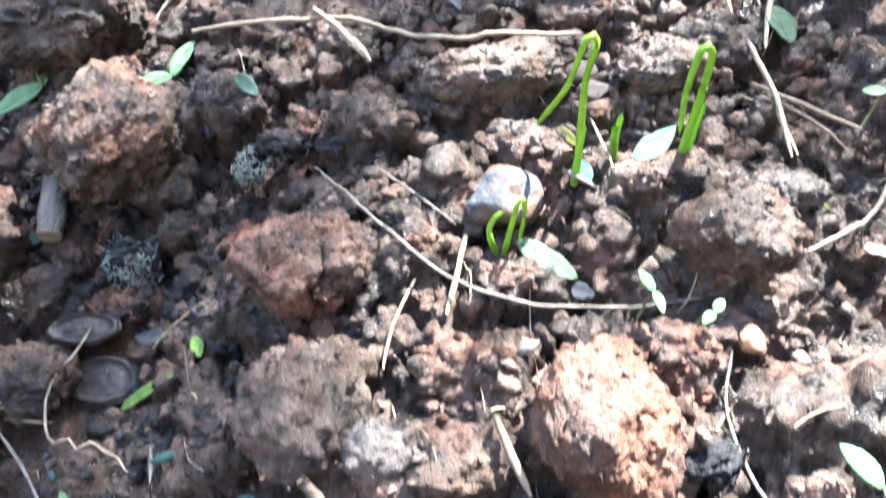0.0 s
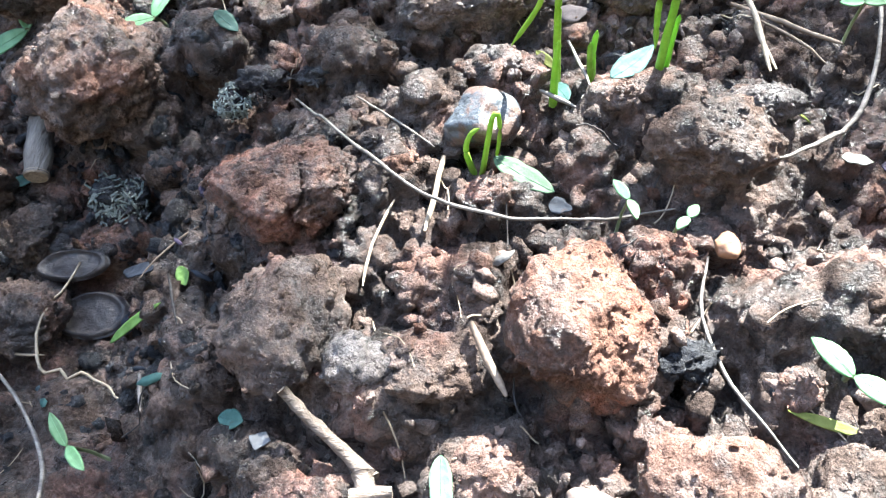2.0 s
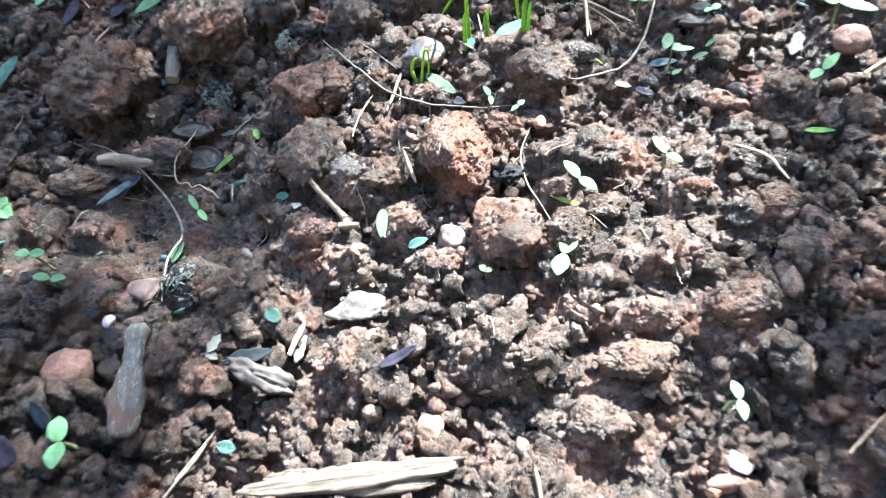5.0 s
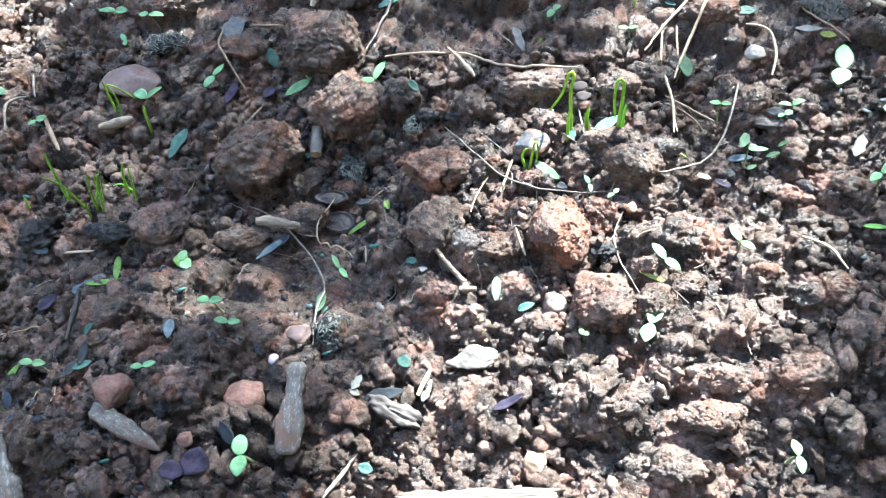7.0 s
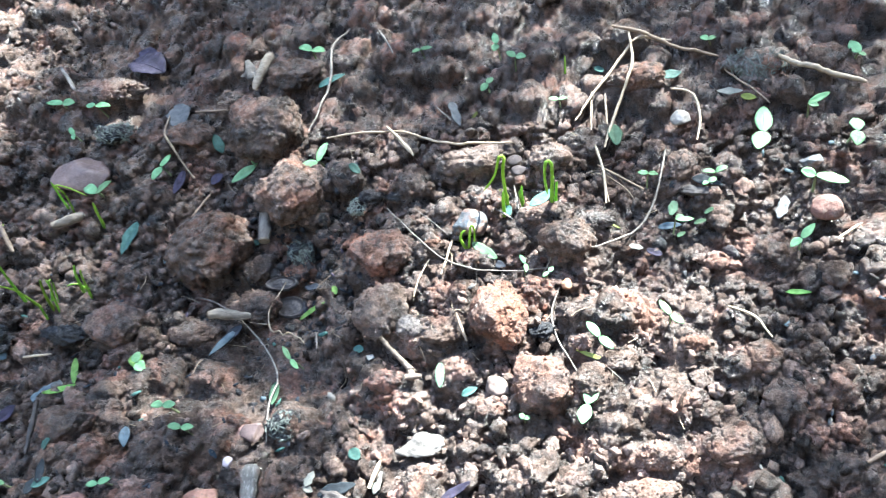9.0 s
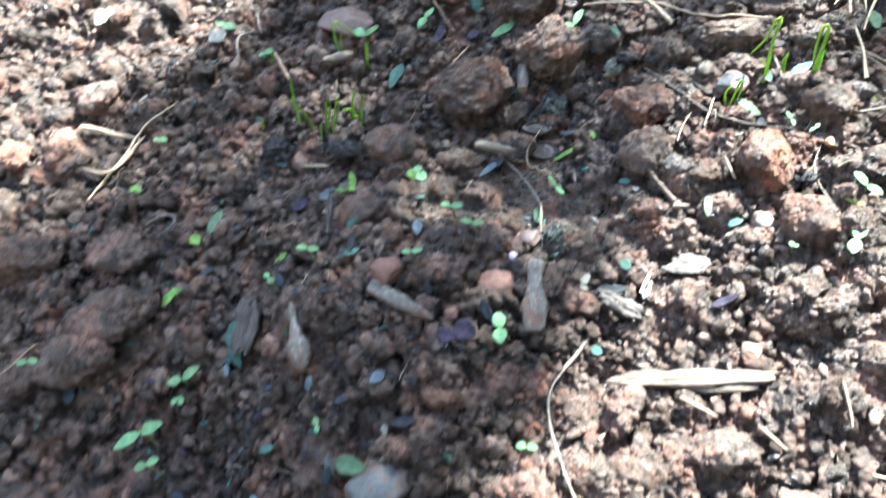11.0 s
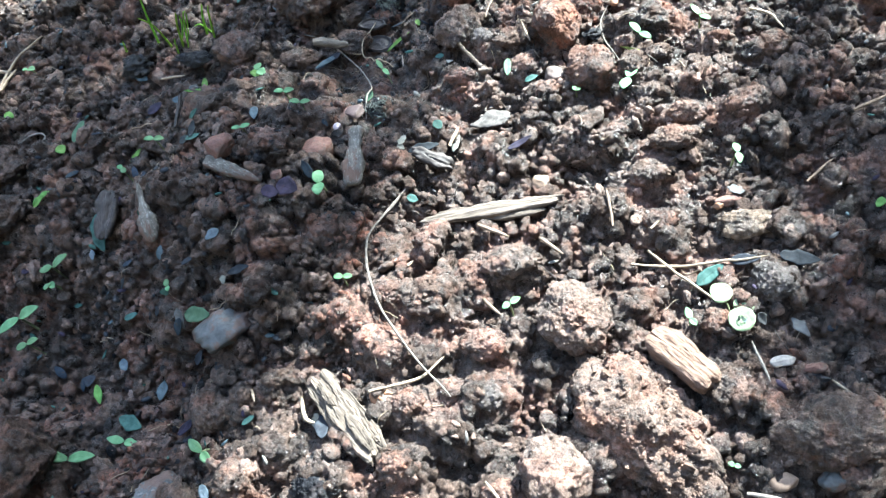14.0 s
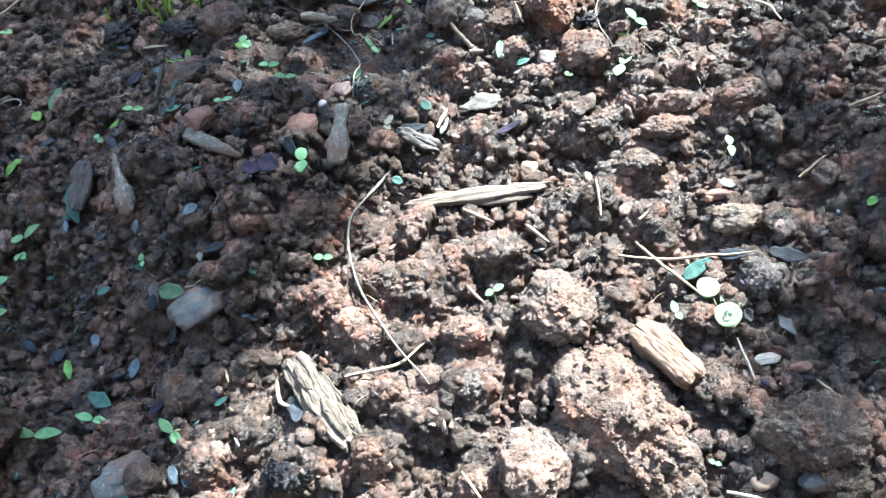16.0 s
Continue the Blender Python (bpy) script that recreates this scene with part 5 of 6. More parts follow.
twig([(0.0379, 0.0423), (0.041, 0.0552)], 0.0014, 'straw')
twig([(0.0651, 0.1238), (0.0725, 0.1099)], 0.0011, 'twig')
twig([(0.0734, -0.0477), (0.0829, -0.0547)], 0.0012, 'twig')
twig([(0.1447, -0.0134), (0.1594, -0.0269), (0.1744, -0.038)], 0.001, 'straw')
twig([(0.1382, -0.0232), (0.1674, -0.021), (0.1955, -0.0182)], 0.0009, 'straw')
twig([(0.19, -0.0562), (0.197, -0.0742)], 0.0008, 'grey')
twig([(0.2123, 0.0266), (0.2242, 0.0395)], 0.0009, 'twig')
twig([(0.0907, -0.1317), (0.1021, -0.1422)], 0.0009, 'straw')
twig([(0.095, -0.0141), (0.107, -0.0215)], 0.0013, 'twig')
twig([(0.1238, 0.0109), (0.1289, -0.0085)], 0.0011, 'twig')
twig([(0.2198, -0.0697), (0.2298, -0.0777)], 0.0007, 'straw')
twig([(0.1884, -0.1203), (0.2042, -0.1217)], 0.0013, 'grey')
twig([(0.2344, 0.072), (0.2499, 0.0836)], 0.0011, 'twig')
twig([(0.1455, -0.0078), (0.1499, -0.0027)], 0.001, 'straw')
twig([(0.0338, -0.0348), (0.0358, -0.0318)], 0.0011, 'straw')
stick([(-0.0583, 0.1953), (-0.054, 0.1735)], 0.0029, 'stick')
forked_twig([(0.0307, 0.1104), (0.0386, 0.104), (0.0453, 0.0988), (0.0479, 0.0962)], [[(0.0466, 0.0974), (0.0472, 0.0952), (0.0478, 0.0932)], [(0.0452, 0.0926), (0.0484, 0.0930), (0.0528, 0.0938)]], 0.0017)

# wood chips and bark
chip([(0.0327, -0.0035), (0.1023, 0.0121)], 0.0040, 'silver', [(0.030, 0.0022, 0.012, -0.0042, -0.0012), (0.018, 0.0016, -0.020, 0.0036, -0.0008)])
chip([(0.0045, -0.0950), (0.0415, -0.1285)], 0.0052, 'bark', [(0.034, 0.0032, 0.006, 0.0052, -0.0006), (0.040, 0.0030, -0.002, -0.0054, -0.0004), (0.020, 0.0024, 0.012, 0.0016, 0.0026), (0.014, 0.0018, -0.012, -0.0012, 0.0028)])
chip([(0.1492, -0.059), (0.1758, -0.0798)], 0.0073, 'tan')
chip([(0.0461, 0.0603), (0.0658, 0.0654)], 0.0048, 'pale')
chip([(-0.1013, 0.295), (-0.0935, 0.2996)], 0.0077, 'pale')
chip([(0.018, 0.0357), (0.0416, 0.0316)], 0.0039, 'dark')
chip([(0.1671, 0.2036), (0.1814, 0.2009)], 0.0024, 'dark')
chip([(-0.1478, -0.005), (-0.1434, -0.0315)], 0.0056, 'dark')
twig([(-0.1393, -0.0113), (-0.1372, -0.0231), (-0.1386, -0.0344)], 0.0023, 'dark')

# seed pods
seed_pod((-0.05, 0.1499), (-0.0312, 0.1531), 0.0087)
seed_pod((-0.0452, 0.1399), (-0.0252, 0.1418), 0.0127)

# fallen leaves
litter_leaf((0.0673, 0.1641), (0.0803, 0.1568), 0.0056, 'sage')
litter_leaf((0.0790, 0.1563), (0.0840, 0.1552), 0.0042, 'dark')
litter_leaf((-0.0092, 0.2149), (-0.002, 0.212), 0.0052, 'teal')
litter_leaf((-0.0639, 0.1734), (-0.0573, 0.1748), 0.0036, 'teal')
# darker teal tone carries the shade of its side turned from the sun
litter_leaf((0.0926, 0.1896), (0.1043, 0.2037), 0.0057, 'teal')
litter_leaf((0.0797, 0.1944), (0.0836, 0.1839), 0.0043, 'teal')
litter_leaf((0.0752, 0.2030), (0.081, 0.1990), 0.0026, 'yellow')
litter_leaf((-0.0271, 0.133), (-0.0061, 0.1393), 0.0027, 'green')
litter_leaf((-0.0274, 0.1516), (-0.0096, 0.1448), 0.0048, 'dark')
litter_leaf((0.1308, 0.1818), (0.1419, 0.1851), 0.0012, 'yellow')
litter_leaf((0.1421, 0.1732), (0.149, 0.1724), 0.0031, 'pale')
litter_leaf((-0.007, 0.1466), (-0.0038, 0.1417), 0.0035, 'green')
litter_leaf((0.016, 0.1075), (0.0222, 0.106), 0.004, 'teal')
litter_leaf((0.0253, 0.1008), (0.0261, 0.1053), 0.0032, 'grey')
litter_leaf((0.0611, 0.1000), (0.0615, 0.0880), 0.0040, 'sage')
litter_leaf((0.121, 0.1117), (0.1355, 0.1072), 0.002, 'yellow')
litter_leaf((-0.0258, 0.0934), (-0.0205, 0.0769), 0.0055, 'sage')
litter_leaf((-0.0552, 0.121), (-0.0595, 0.0974), 0.0036, 'blue')
litter_leaf((0.0722, 0.0865), (0.079, 0.0903), 0.004, 'teal')
litter_leaf((0.1633, 0.1987), (0.1619, 0.1895), 0.0045, 'sage')
litter_leaf((0.1556, 0.1859), (0.1669, 0.1868), 0.0037, 'blue')
litter_leaf((0.1724, 0.1866), (0.1791, 0.184), 0.003, 'sage')
litter_leaf((0.1504, 0.1716), (0.158, 0.1699), 0.004, 'purple')
litter_leaf((0.1646, 0.1808), (0.1687, 0.1825), 0.0027, 'sage')
litter_leaf((-0.1896, 0.3121), (-0.1599, 0.3001), 0.0226, 'purple')
litter_leaf((-0.1915, 0.3258), (-0.1762, 0.3195), 0.0111, 'purple')
litter_leaf((-0.1375, 0.2694), (-0.1283, 0.2461), 0.0135, 'grey')
litter_leaf((-0.1343, 0.1812), (-0.1334, 0.1572), 0.0086, 'teal')
litter_leaf((0.1313, 0.2496), (0.1347, 0.234), 0.0074, 'sage')
litter_leaf((0.1545, 0.2818), (0.1672, 0.2864), 0.0071, 'teal')
litter_leaf((0.1846, 0.2682), (0.1979, 0.2677), 0.0051, 'pale')
litter_leaf((0.1714, 0.2086), (0.1862, 0.207), 0.0058, 'dark')
litter_leaf((0.2115, 0.1925), (0.2174, 0.2072), 0.0065, 'grey')
litter_leaf((0.0387, 0.2686), (0.0463, 0.2503), 0.0062, 'grey')
litter_leaf((-0.0459, 0.2807), (-0.0312, 0.2919), 0.0052, 'teal')
litter_leaf((-0.1002, 0.2132), (-0.0937, 0.2192), 0.0087, 'purple')
litter_leaf((0.1203, 0.3011), (0.1247, 0.2852), 0.0055, 'teal')
litter_leaf((0.2099, 0.1452), (0.2205, 0.1457), 0.0028, 'green')
litter_leaf((0.0162, 0.0363), (0.0321, 0.0432), 0.0058, 'dark')
litter_leaf((0.0265, 0.0579), (0.0309, 0.0538), 0.0055, 'teal')
litter_leaf((0.0111, 0.0387), (0.013, 0.0461), 0.0036, 'pale')
litter_leaf((-0.0989, 0.2352), (-0.1062, 0.2458), 0.0064, 'teal')
litter_leaf((0.0511, 0.2595), (0.0605, 0.2584), 0.003, 'yellow')
litter_leaf((0.1964, 0.2638), (0.2041, 0.2616), 0.005, 'yellow')
litter_leaf((-0.1176, 0.2185), (-0.1175, 0.201), 0.0063, 'purple')
litter_leaf((-0.0714, 0.2825), (-0.0637, 0.287), 0.006, 'pale')
litter_leaf((0.1771, 0.1903), (0.183, 0.1888), 0.0036, 'sage')
litter_leaf((-0.1295, 0.0671), (-0.1188, 0.0782), 0.0045, 'green')
litter_leaf((-0.1922, 0.0293), (-0.1888, 0.0433), 0.0067, 'sage')
litter_leaf((-0.1515, 0.0536), (-0.145, 0.0618), 0.0067, 'purple')
litter_leaf((-0.1443, 0.0719), (-0.1366, 0.078), 0.0056, 'blue')
litter_leaf((-0.0981, 0.0976), (-0.0934, 0.0881), 0.0069, 'green')
litter_leaf((-0.1905, 0.0998), (-0.1775, 0.0913), 0.0073, 'blue')
litter_leaf((-0.1376, 0.0959), (-0.1265, 0.0779), 0.0041, 'green')
litter_leaf((-0.1468, 0.0176), (-0.1385, 0.0242), 0.0037, 'green')
litter_leaf((-0.1994, -0.0111), (-0.187, -0.007), 0.004, 'green')
litter_leaf((-0.0612, 0.1032), (-0.0541, 0.1241), 0.0063, 'dark')
litter_leaf((-0.2617, 0.1854), (-0.2693, 0.1744), 0.0099, 'grey')
litter_leaf((-0.2765, 0.1965), (-0.2558, 0.1911), 0.0062, 'sage')
litter_leaf((-0.2971, 0.1295), (-0.2987, 0.1177), 0.0048, 'pale')
litter_leaf((-0.3709, 0.1834), (-0.3585, 0.1954), 0.0161, 'pale')
litter_leaf((-0.3459, 0.2671), (-0.341, 0.2768), 0.0077, 'pale')
litter_leaf((-0.2017, 0.0262), (-0.1939, 0.0202), 0.0067, 'green')
litter_leaf((-0.2565, 0.053), (-0.2667, 0.0556), 0.0053, 'green')
litter_leaf((-0.1523, -0.0301), (-0.1568, -0.0151), 0.006, 'teal')
litter_leaf((-0.2227, -0.0705), (-0.2249, -0.0782), 0.01, 'dark')
litter_leaf((-0.195, -0.1184), (-0.1882, -0.1338), 0.0083, 'purple')
litter_leaf((-0.0893, -0.1), (-0.0874, -0.1101), 0.0067, 'blue')
litter_leaf((-0.1029, -0.1228), (-0.0874, -0.1265), 0.0073, 'teal')
litter_leaf((-0.0661, -0.1244), (-0.0537, -0.1242), 0.0086, 'purple')
litter_leaf((-0.0723, -0.0899), (-0.0658, -0.0824), 0.0053, 'dark')
litter_leaf((-0.0778, -0.0711), (-0.0733, -0.0816), 0.0048, 'grey')
litter_leaf((-0.0747, -0.0717), (-0.0581, -0.0739), 0.0078, 'sage')
litter_leaf((-0.1400, -0.2045), (-0.1150, -0.2144), 0.0074, 'teal')
litter_leaf((-0.0734, -0.1837), (-0.0552, -0.1765), 0.0063, 'sage')
litter_leaf((-0.0566, -0.1658), (-0.0407, -0.1774), 0.0069, 'teal')
litter_leaf((0.0339, -0.1519), (0.049, -0.1634), 0.0074, 'pale')
litter_leaf((-0.1363, -0.1036), (-0.1313, -0.1134), 0.0044, 'green')
litter_leaf((-0.0348, -0.0078), (-0.0243, -0.0097), 0.01, 'purple')
litter_leaf((-0.0403, -0.0139), (-0.0315, -0.0133), 0.0065, 'purple')
litter_leaf((-0.0531, -0.0525), (-0.038, -0.0505), 0.0047, 'dark')
litter_leaf((-0.1533, -0.027), (-0.1428, -0.0386), 0.0059, 'teal')
litter_leaf((-0.1585, -0.0072), (-0.1464, -0.0195), 0.0086, 'grey')
litter_leaf((-0.0888, -0.0614), (-0.0884, -0.0652), 0.0055, 'teal')
litter_leaf((-0.1982, -0.0165), (-0.1919, -0.0098), 0.0054, 'green')
litter_leaf((-0.186, 0.0953), (-0.177, 0.091), 0.0068, 'blue')
litter_leaf((-0.1429, 0.0675), (-0.1365, 0.0712), 0.0064, 'blue')
litter_leaf((-0.0877, -0.0717), (-0.0921, -0.076), 0.0049, 'dark')
litter_leaf((-0.1417, -0.0983), (-0.142, -0.1053), 0.0083, 'dark')
litter_leaf((-0.0639, -0.1887), (-0.0579, -0.1882), 0.0041, 'green')
litter_leaf((-0.0525, -0.1949), (-0.0519, -0.1878), 0.0041, 'pale')
litter_leaf((0.167, -0.0318), (0.1769, -0.0205), 0.0064, 'teal')
litter_leaf((0.2, -0.0166), (0.218, -0.0161), 0.0064, 'dark')
litter_leaf((0.1807, 0.0248), (0.1836, 0.0153), 0.0079, 'grey')
litter_leaf((0.1918, -0.0454), (0.1974, -0.0487), 0.0047, 'grey')
litter_leaf((0.206, -0.0423), (0.2126, -0.0507), 0.0042, 'grey')
litter_leaf((0.1804, -0.0187), (0.1932, -0.0196), 0.0055, 'dark')
litter_leaf((0.241, 0.0185), (0.245, 0.0173), 0.0065, 'green')
litter_leaf((0.0396, 0.0408), (0.0422, 0.0505), 0.0039, 'pale')
litter_leaf((0.0081, -0.1113), (0.0058, -0.1174), 0.004, 'pale')
litter_leaf((0.0105, -0.1120), (0.0180, -0.1260), 0.0065, 'dark')
litter_leaf((-0.0554, -0.0538), (-0.0535, -0.0582), 0.0031, 'pale')
litter_leaf((0.07, 0.0401), (0.0818, 0.0486), 0.0038, 'purple')
litter_leaf((0.0101, 0.0387), (0.0146, 0.0375), 0.0033, 'pale')
litter_leaf((0.0211, 0.0095), (0.0274, 0.0097), 0.0044, 'teal')
litter_leaf((-0.122, -0.2287), (-0.1172, -0.2144), 0.012, 'purple')

# dark bluish leaf bits strewn through the damp soil
r = random.Random(23)
for k in range(30):
    x, y = r.uniform(-0.20, -0.02), r.uniform(-0.17, 0.06)
    turn, long_ = r.uniform(0, 6.28), r.uniform(0.0045, 0.0105)
    litter_leaf((x, y), (x + long_ * math.cos(turn), y + long_ * math.sin(turn)), long_ * r.uniform(0.35, 0.6), ("navy", "navy", "teal", "dark", "blue")[k % 5])

# dry husks
husk((-0.0795, 0.0039), (-0.0440, -0.0073), [(0, 0.55), (0.06, 0.85), (0.25, 1.0), (0.55, 0.92), (0.8, 0.6), (0.95, 0.22), (1, 0.08)], 0.0078)
husk((-0.1146, -0.0119), (-0.1009, -0.0414), [(0, 0.10), (0.12, 0.22), (0.3, 0.30), (0.45, 0.55), (0.62, 0.95), (0.8, 1.0), (0.93, 0.75), (1, 0.30)], 0.0108)
husk((-0.0120, 0.0430), (-0.0029, 0.0045), [(0, 0.50), (0.07, 0.68), (0.22, 0.62), (0.36, 0.64), (0.5, 0.82), (0.7, 1.0), (0.88, 0.92), (0.97, 0.66), (1, 0.38)], 0.0120)

# seedlings
seedling((0.1309, 0.1157), (0.125, 0.1227), (0.1376, 0.1091), 0.004)
seedling((0.1274, 0.0839), (0.1304, 0.093), (0.1257, 0.0737), 0.0061)
seedling((0.1609, 0.1288), (0.1558, 0.1351), (0.1664, 0.1235), 0.0035)
seedling((0.1017, 0.0758), (0.0995, 0.0776), (0.1043, 0.0763), 0.0035)
seedling((0.1503, 0.2095), (0.1452, 0.2103), (0.1552, 0.2084), 0.0026)
seedling((0.1787, 0.2043), (0.176, 0.2024), (0.1827, 0.2067), 0.0031)
seedling((0.0949, 0.1514), (0.0922, 0.156), (0.0966, 0.1456), 0.0022)
seedling((0.1061, 0.1476), (0.1082, 0.1505), (0.1039, 0.1447), 0.0023)
seedling((-0.0164, 0.1015), (-0.0222, 0.108), (-0.0111, 0.0968), 0.0027)
seedling((-0.0711, 0.221), (-0.0813, 0.2461), (-0.0831, 0.2095), 0.0062, 0.003)
seedling((-0.0331, 0.2243), (-0.0316, 0.2403), (-0.0427, 0.2191), 0.0052, 0.003)
seedling((-0.0734, 0.1813), (-0.08, 0.1836), (-0.0665, 0.1801), 0.0045)
seedling((-0.1643, 0.1967), (-0.174, 0.2015), (-0.1558, 0.204), 0.0069)
seedling((-0.1272, 0.2146), (-0.1243, 0.2243), (-0.128, 0.2048), 0.0053)
seedling((-0.2202, 0.2677), (-0.2342, 0.2691), (-0.2121, 0.2694), 0.0059)
seedling((-0.1948, 0.2655), (-0.2015, 0.2652), (-0.184, 0.2647), 0.0048)
seedling((-0.1994, 0.2406), (-0.2034, 0.2456), (-0.1963, 0.2357), 0.0034)
seedling((0.2053, 0.2364), (0.207, 0.2551), (0.203, 0.2236), 0.0085)
seedling((0.2272, 0.2086), (0.2202, 0.2099), (0.2419, 0.206), 0.006)
seedling((0.2178, 0.1716), (0.2237, 0.1789), (0.2123, 0.167), 0.004)
seedling((0.2488, 0.2368), (0.2483, 0.2458), (0.2469, 0.2281), 0.0067)
seedling((0.2558, 0.2913), (0.2516, 0.2987), (0.2588, 0.2895), 0.0067)
seedling((-0.0564, 0.3095), (-0.0652, 0.311), (-0.0473, 0.308), 0.0061)
seedling((0.0604, 0.2756), (0.0628, 0.2809), (0.0571, 0.2705), 0.0043)
seedling((0.0742, 0.2976), (0.0683, 0.3002), (0.0806, 0.2963), 0.0043)
seedling((0.0615, 0.3087), (0.0597, 0.3175), (0.0611, 0.302), 0.0044)
seedling((0.0151, 0.3065), (0.0107, 0.3029), (0.022, 0.309), 0.0039)
seedling((0.1017, 0.2622), (0.0965, 0.2623), (0.107, 0.262), 0.0029)
seedling((0.2281, 0.2556), (0.2328, 0.2536), (0.2385, 0.261), 0.0038)
seedling((0.1812, 0.306), (0.1854, 0.3071), (0.177, 0.3081), 0.0047)
seedling((-0.0638, 0.0224), (-0.0681, 0.0208), (-0.0592, 0.0251), 0.0027)
seedling((-0.0464, 0.0545), (-0.0528, 0.0544), (-0.0401, 0.0549), 0.0032)
seedling((-0.0895, 0.0887), (-0.0919, 0.0947), (-0.0835, 0.0847), 0.0056)
seedling((0.1821, 0.2105), (0.1759, 0.2094), (0.1878, 0.2129), 0.0034)
seedling((0.1633, 0.1812), (0.1669, 0.1829), (0.1716, 0.1808), 0.003)
seedling((-0.0164, -0.0018), (-0.0191, 0.0062), (-0.0128, -0.0101), 0.0064)
seedling((-0.0616, 0.0655), (-0.0672, 0.0646), (-0.055, 0.0658), 0.004)
seedling((-0.1206, 0.0198), (-0.1268, 0.0194), (-0.1144, 0.0205), 0.0033)
seedling((-0.2287, 0.175), (-0.2244, 0.1795), (-0.2319, 0.1712), 0.0052)
seedling((-0.2624, 0.09), (-0.2657, 0.0886), (-0.2549, 0.0893), 0.0048)
seedling((-0.1364, 0.0021), (-0.1395, 0.0043), (-0.1327, 0.0003), 0.0033)
seedling((-0.1676, -0.0522), (-0.1744, -0.0559), (-0.1602, -0.0446), 0.0055)
seedling((-0.1675, -0.0602), (-0.1676, -0.0651), (-0.163, -0.0627), 0.0045)
seedling((-0.1814, -0.0802), (-0.1919, -0.0906), (-0.1712, -0.0727), 0.0065)
seedling((-0.1741, -0.0922), (-0.1788, -0.0964), (-0.1686, -0.0886), 0.0045)
seedling((-0.121, -0.1468), (-0.1349, -0.1471), (-0.1061, -0.1429), 0.0053)
seedling((-0.0952, -0.1337), (-0.1044, -0.1338), (-0.0847, -0.1351), 0.0041)
seedling((-0.0423, -0.1361), (-0.0505, -0.1317), (-0.0361, -0.1408), 0.0046)
seedling((0.0068, -0.0481), (0.0021, -0.0487), (0.0118, -0.0474), 0.0033)
seedling((0.0876, -0.0518), (0.0843, -0.0543), (0.0919, -0.0487), 0.0037)
seedling((-0.1875, -0.1563), (-0.1893, -0.162), (-0.1886, -0.1477), 0.0045)
seedling((-0.2607, -0.1317), (-0.266, -0.138), (-0.2555, -0.1254), 0.0045)
seedling((-0.0575, -0.1855), (-0.0623, -0.1878), (-0.0543, -0.1831), 0.0041)
seedling((-0.2489, -0.0657), (-0.2543, -0.0676), (-0.2432, -0.0638), 0.004)
seedling((-0.0875, -0.0598), (-0.0904, -0.0562), (-0.0859, -0.0628), 0.0036)
seedling((0.1819, 0.0376), (0.1802, 0.0436), (0.1832, 0.031), 0.0037)
seedling((0.1839, -0.1113), (0.1824, -0.1108), (0.1859, -0.1114), 0.0026)
seedling((0.1651, -0.0514), (0.1631, -0.0462), (0.1676, -0.0543), 0.0033)

# onion shoots
onion_shoot((0.0795, 0.1878), [(0.0802, 0.188, 0.0096), (0.081, 0.1882, 0.0166)], 0.0009)
onion_shoot((0.0803, 0.1946), [(0.0805, 0.1946, 0.0122), (0.081, 0.1948, 0.0246), (0.0827, 0.1953, 0.0339), (0.0805, 0.1946, 0.0352), (0.0768, 0.1936, 0.0228), (0.0703, 0.1918, 0.0128)], 0.0008)
onion_shoot((0.0884, 0.1942), [(0.0886, 0.1942, 0.0083), (0.0894, 0.1944, 0.0142)], 0.0009)
onion_shoot((0.0887, 0.1936), [(0.0879, 0.1934, 0.0065), (0.088, 0.1934, 0.0116)], 0.0008)
onion_shoot((0.1032, 0.1923), [(0.1042, 0.1926, 0.0121), (0.1052, 0.1929, 0.0227), (0.1053, 0.1929, 0.0338), (0.103, 0.1922, 0.035), (0.1017, 0.1919, 0.0237), (0.1021, 0.192, 0.0111)], 0.0009)
onion_shoot((0.1049, 0.1946), [(0.1061, 0.1949, 0.0117), (0.1069, 0.1951, 0.0178)], 0.0008)
onion_shoot((0.0622, 0.1663), [(0.0612, 0.166, 0.0054), (0.0627, 0.1664, 0.0103), (0.0646, 0.167, 0.0114)], 0.0007)
onion_shoot((0.064, 0.1655), [(0.066, 0.1661, 0.0073), (0.0675, 0.1665, 0.0147), (0.0687, 0.1669, 0.0158), (0.0688, 0.1669, 0.0099), (0.0675, 0.1665, 0.0018)], 0.0006)
onion_shoot((-0.1863, 0.128), [(-0.1834, 0.1297, 0.0181), (-0.1801, 0.1315, 0.0363)], 0.0016)
onion_shoot((-0.1751, 0.1256), [(-0.1772, 0.1244, 0.0166), (-0.1823, 0.1214, 0.0267)], 0.0014)
onion_shoot((-0.1636, 0.1225), [(-0.1605, 0.1243, 0.0122), (-0.1566, 0.1265, 0.0245)], 0.0017)
onion_shoot((-0.1672, 0.1247), [(-0.1605, 0.1285, 0.0101), (-0.1583, 0.1298, 0.0197)], 0.0014)
onion_shoot((-0.1518, 0.1362), [(-0.1489, 0.1378, 0.0105), (-0.1457, 0.1397, 0.0194)], 0.0017)
onion_shoot((-0.1495, 0.1381), [(-0.1525, 0.1364, 0.0051), (-0.1563, 0.1342, 0.0058)], 0.0012)
onion_shoot((-0.1822, 0.1872), [(-0.1805, 0.1882, 0.0157), (-0.1789, 0.1891, 0.0292)], 0.0015)
onion_shoot((-0.1595, 0.1818), [(-0.1579, 0.1827, 0.0089), (-0.1561, 0.1837, 0.0167)], 0.0016)
onion_shoot((-0.2093, 0.1214), [(-0.2075, 0.1224, 0.0059)], 0.0014)
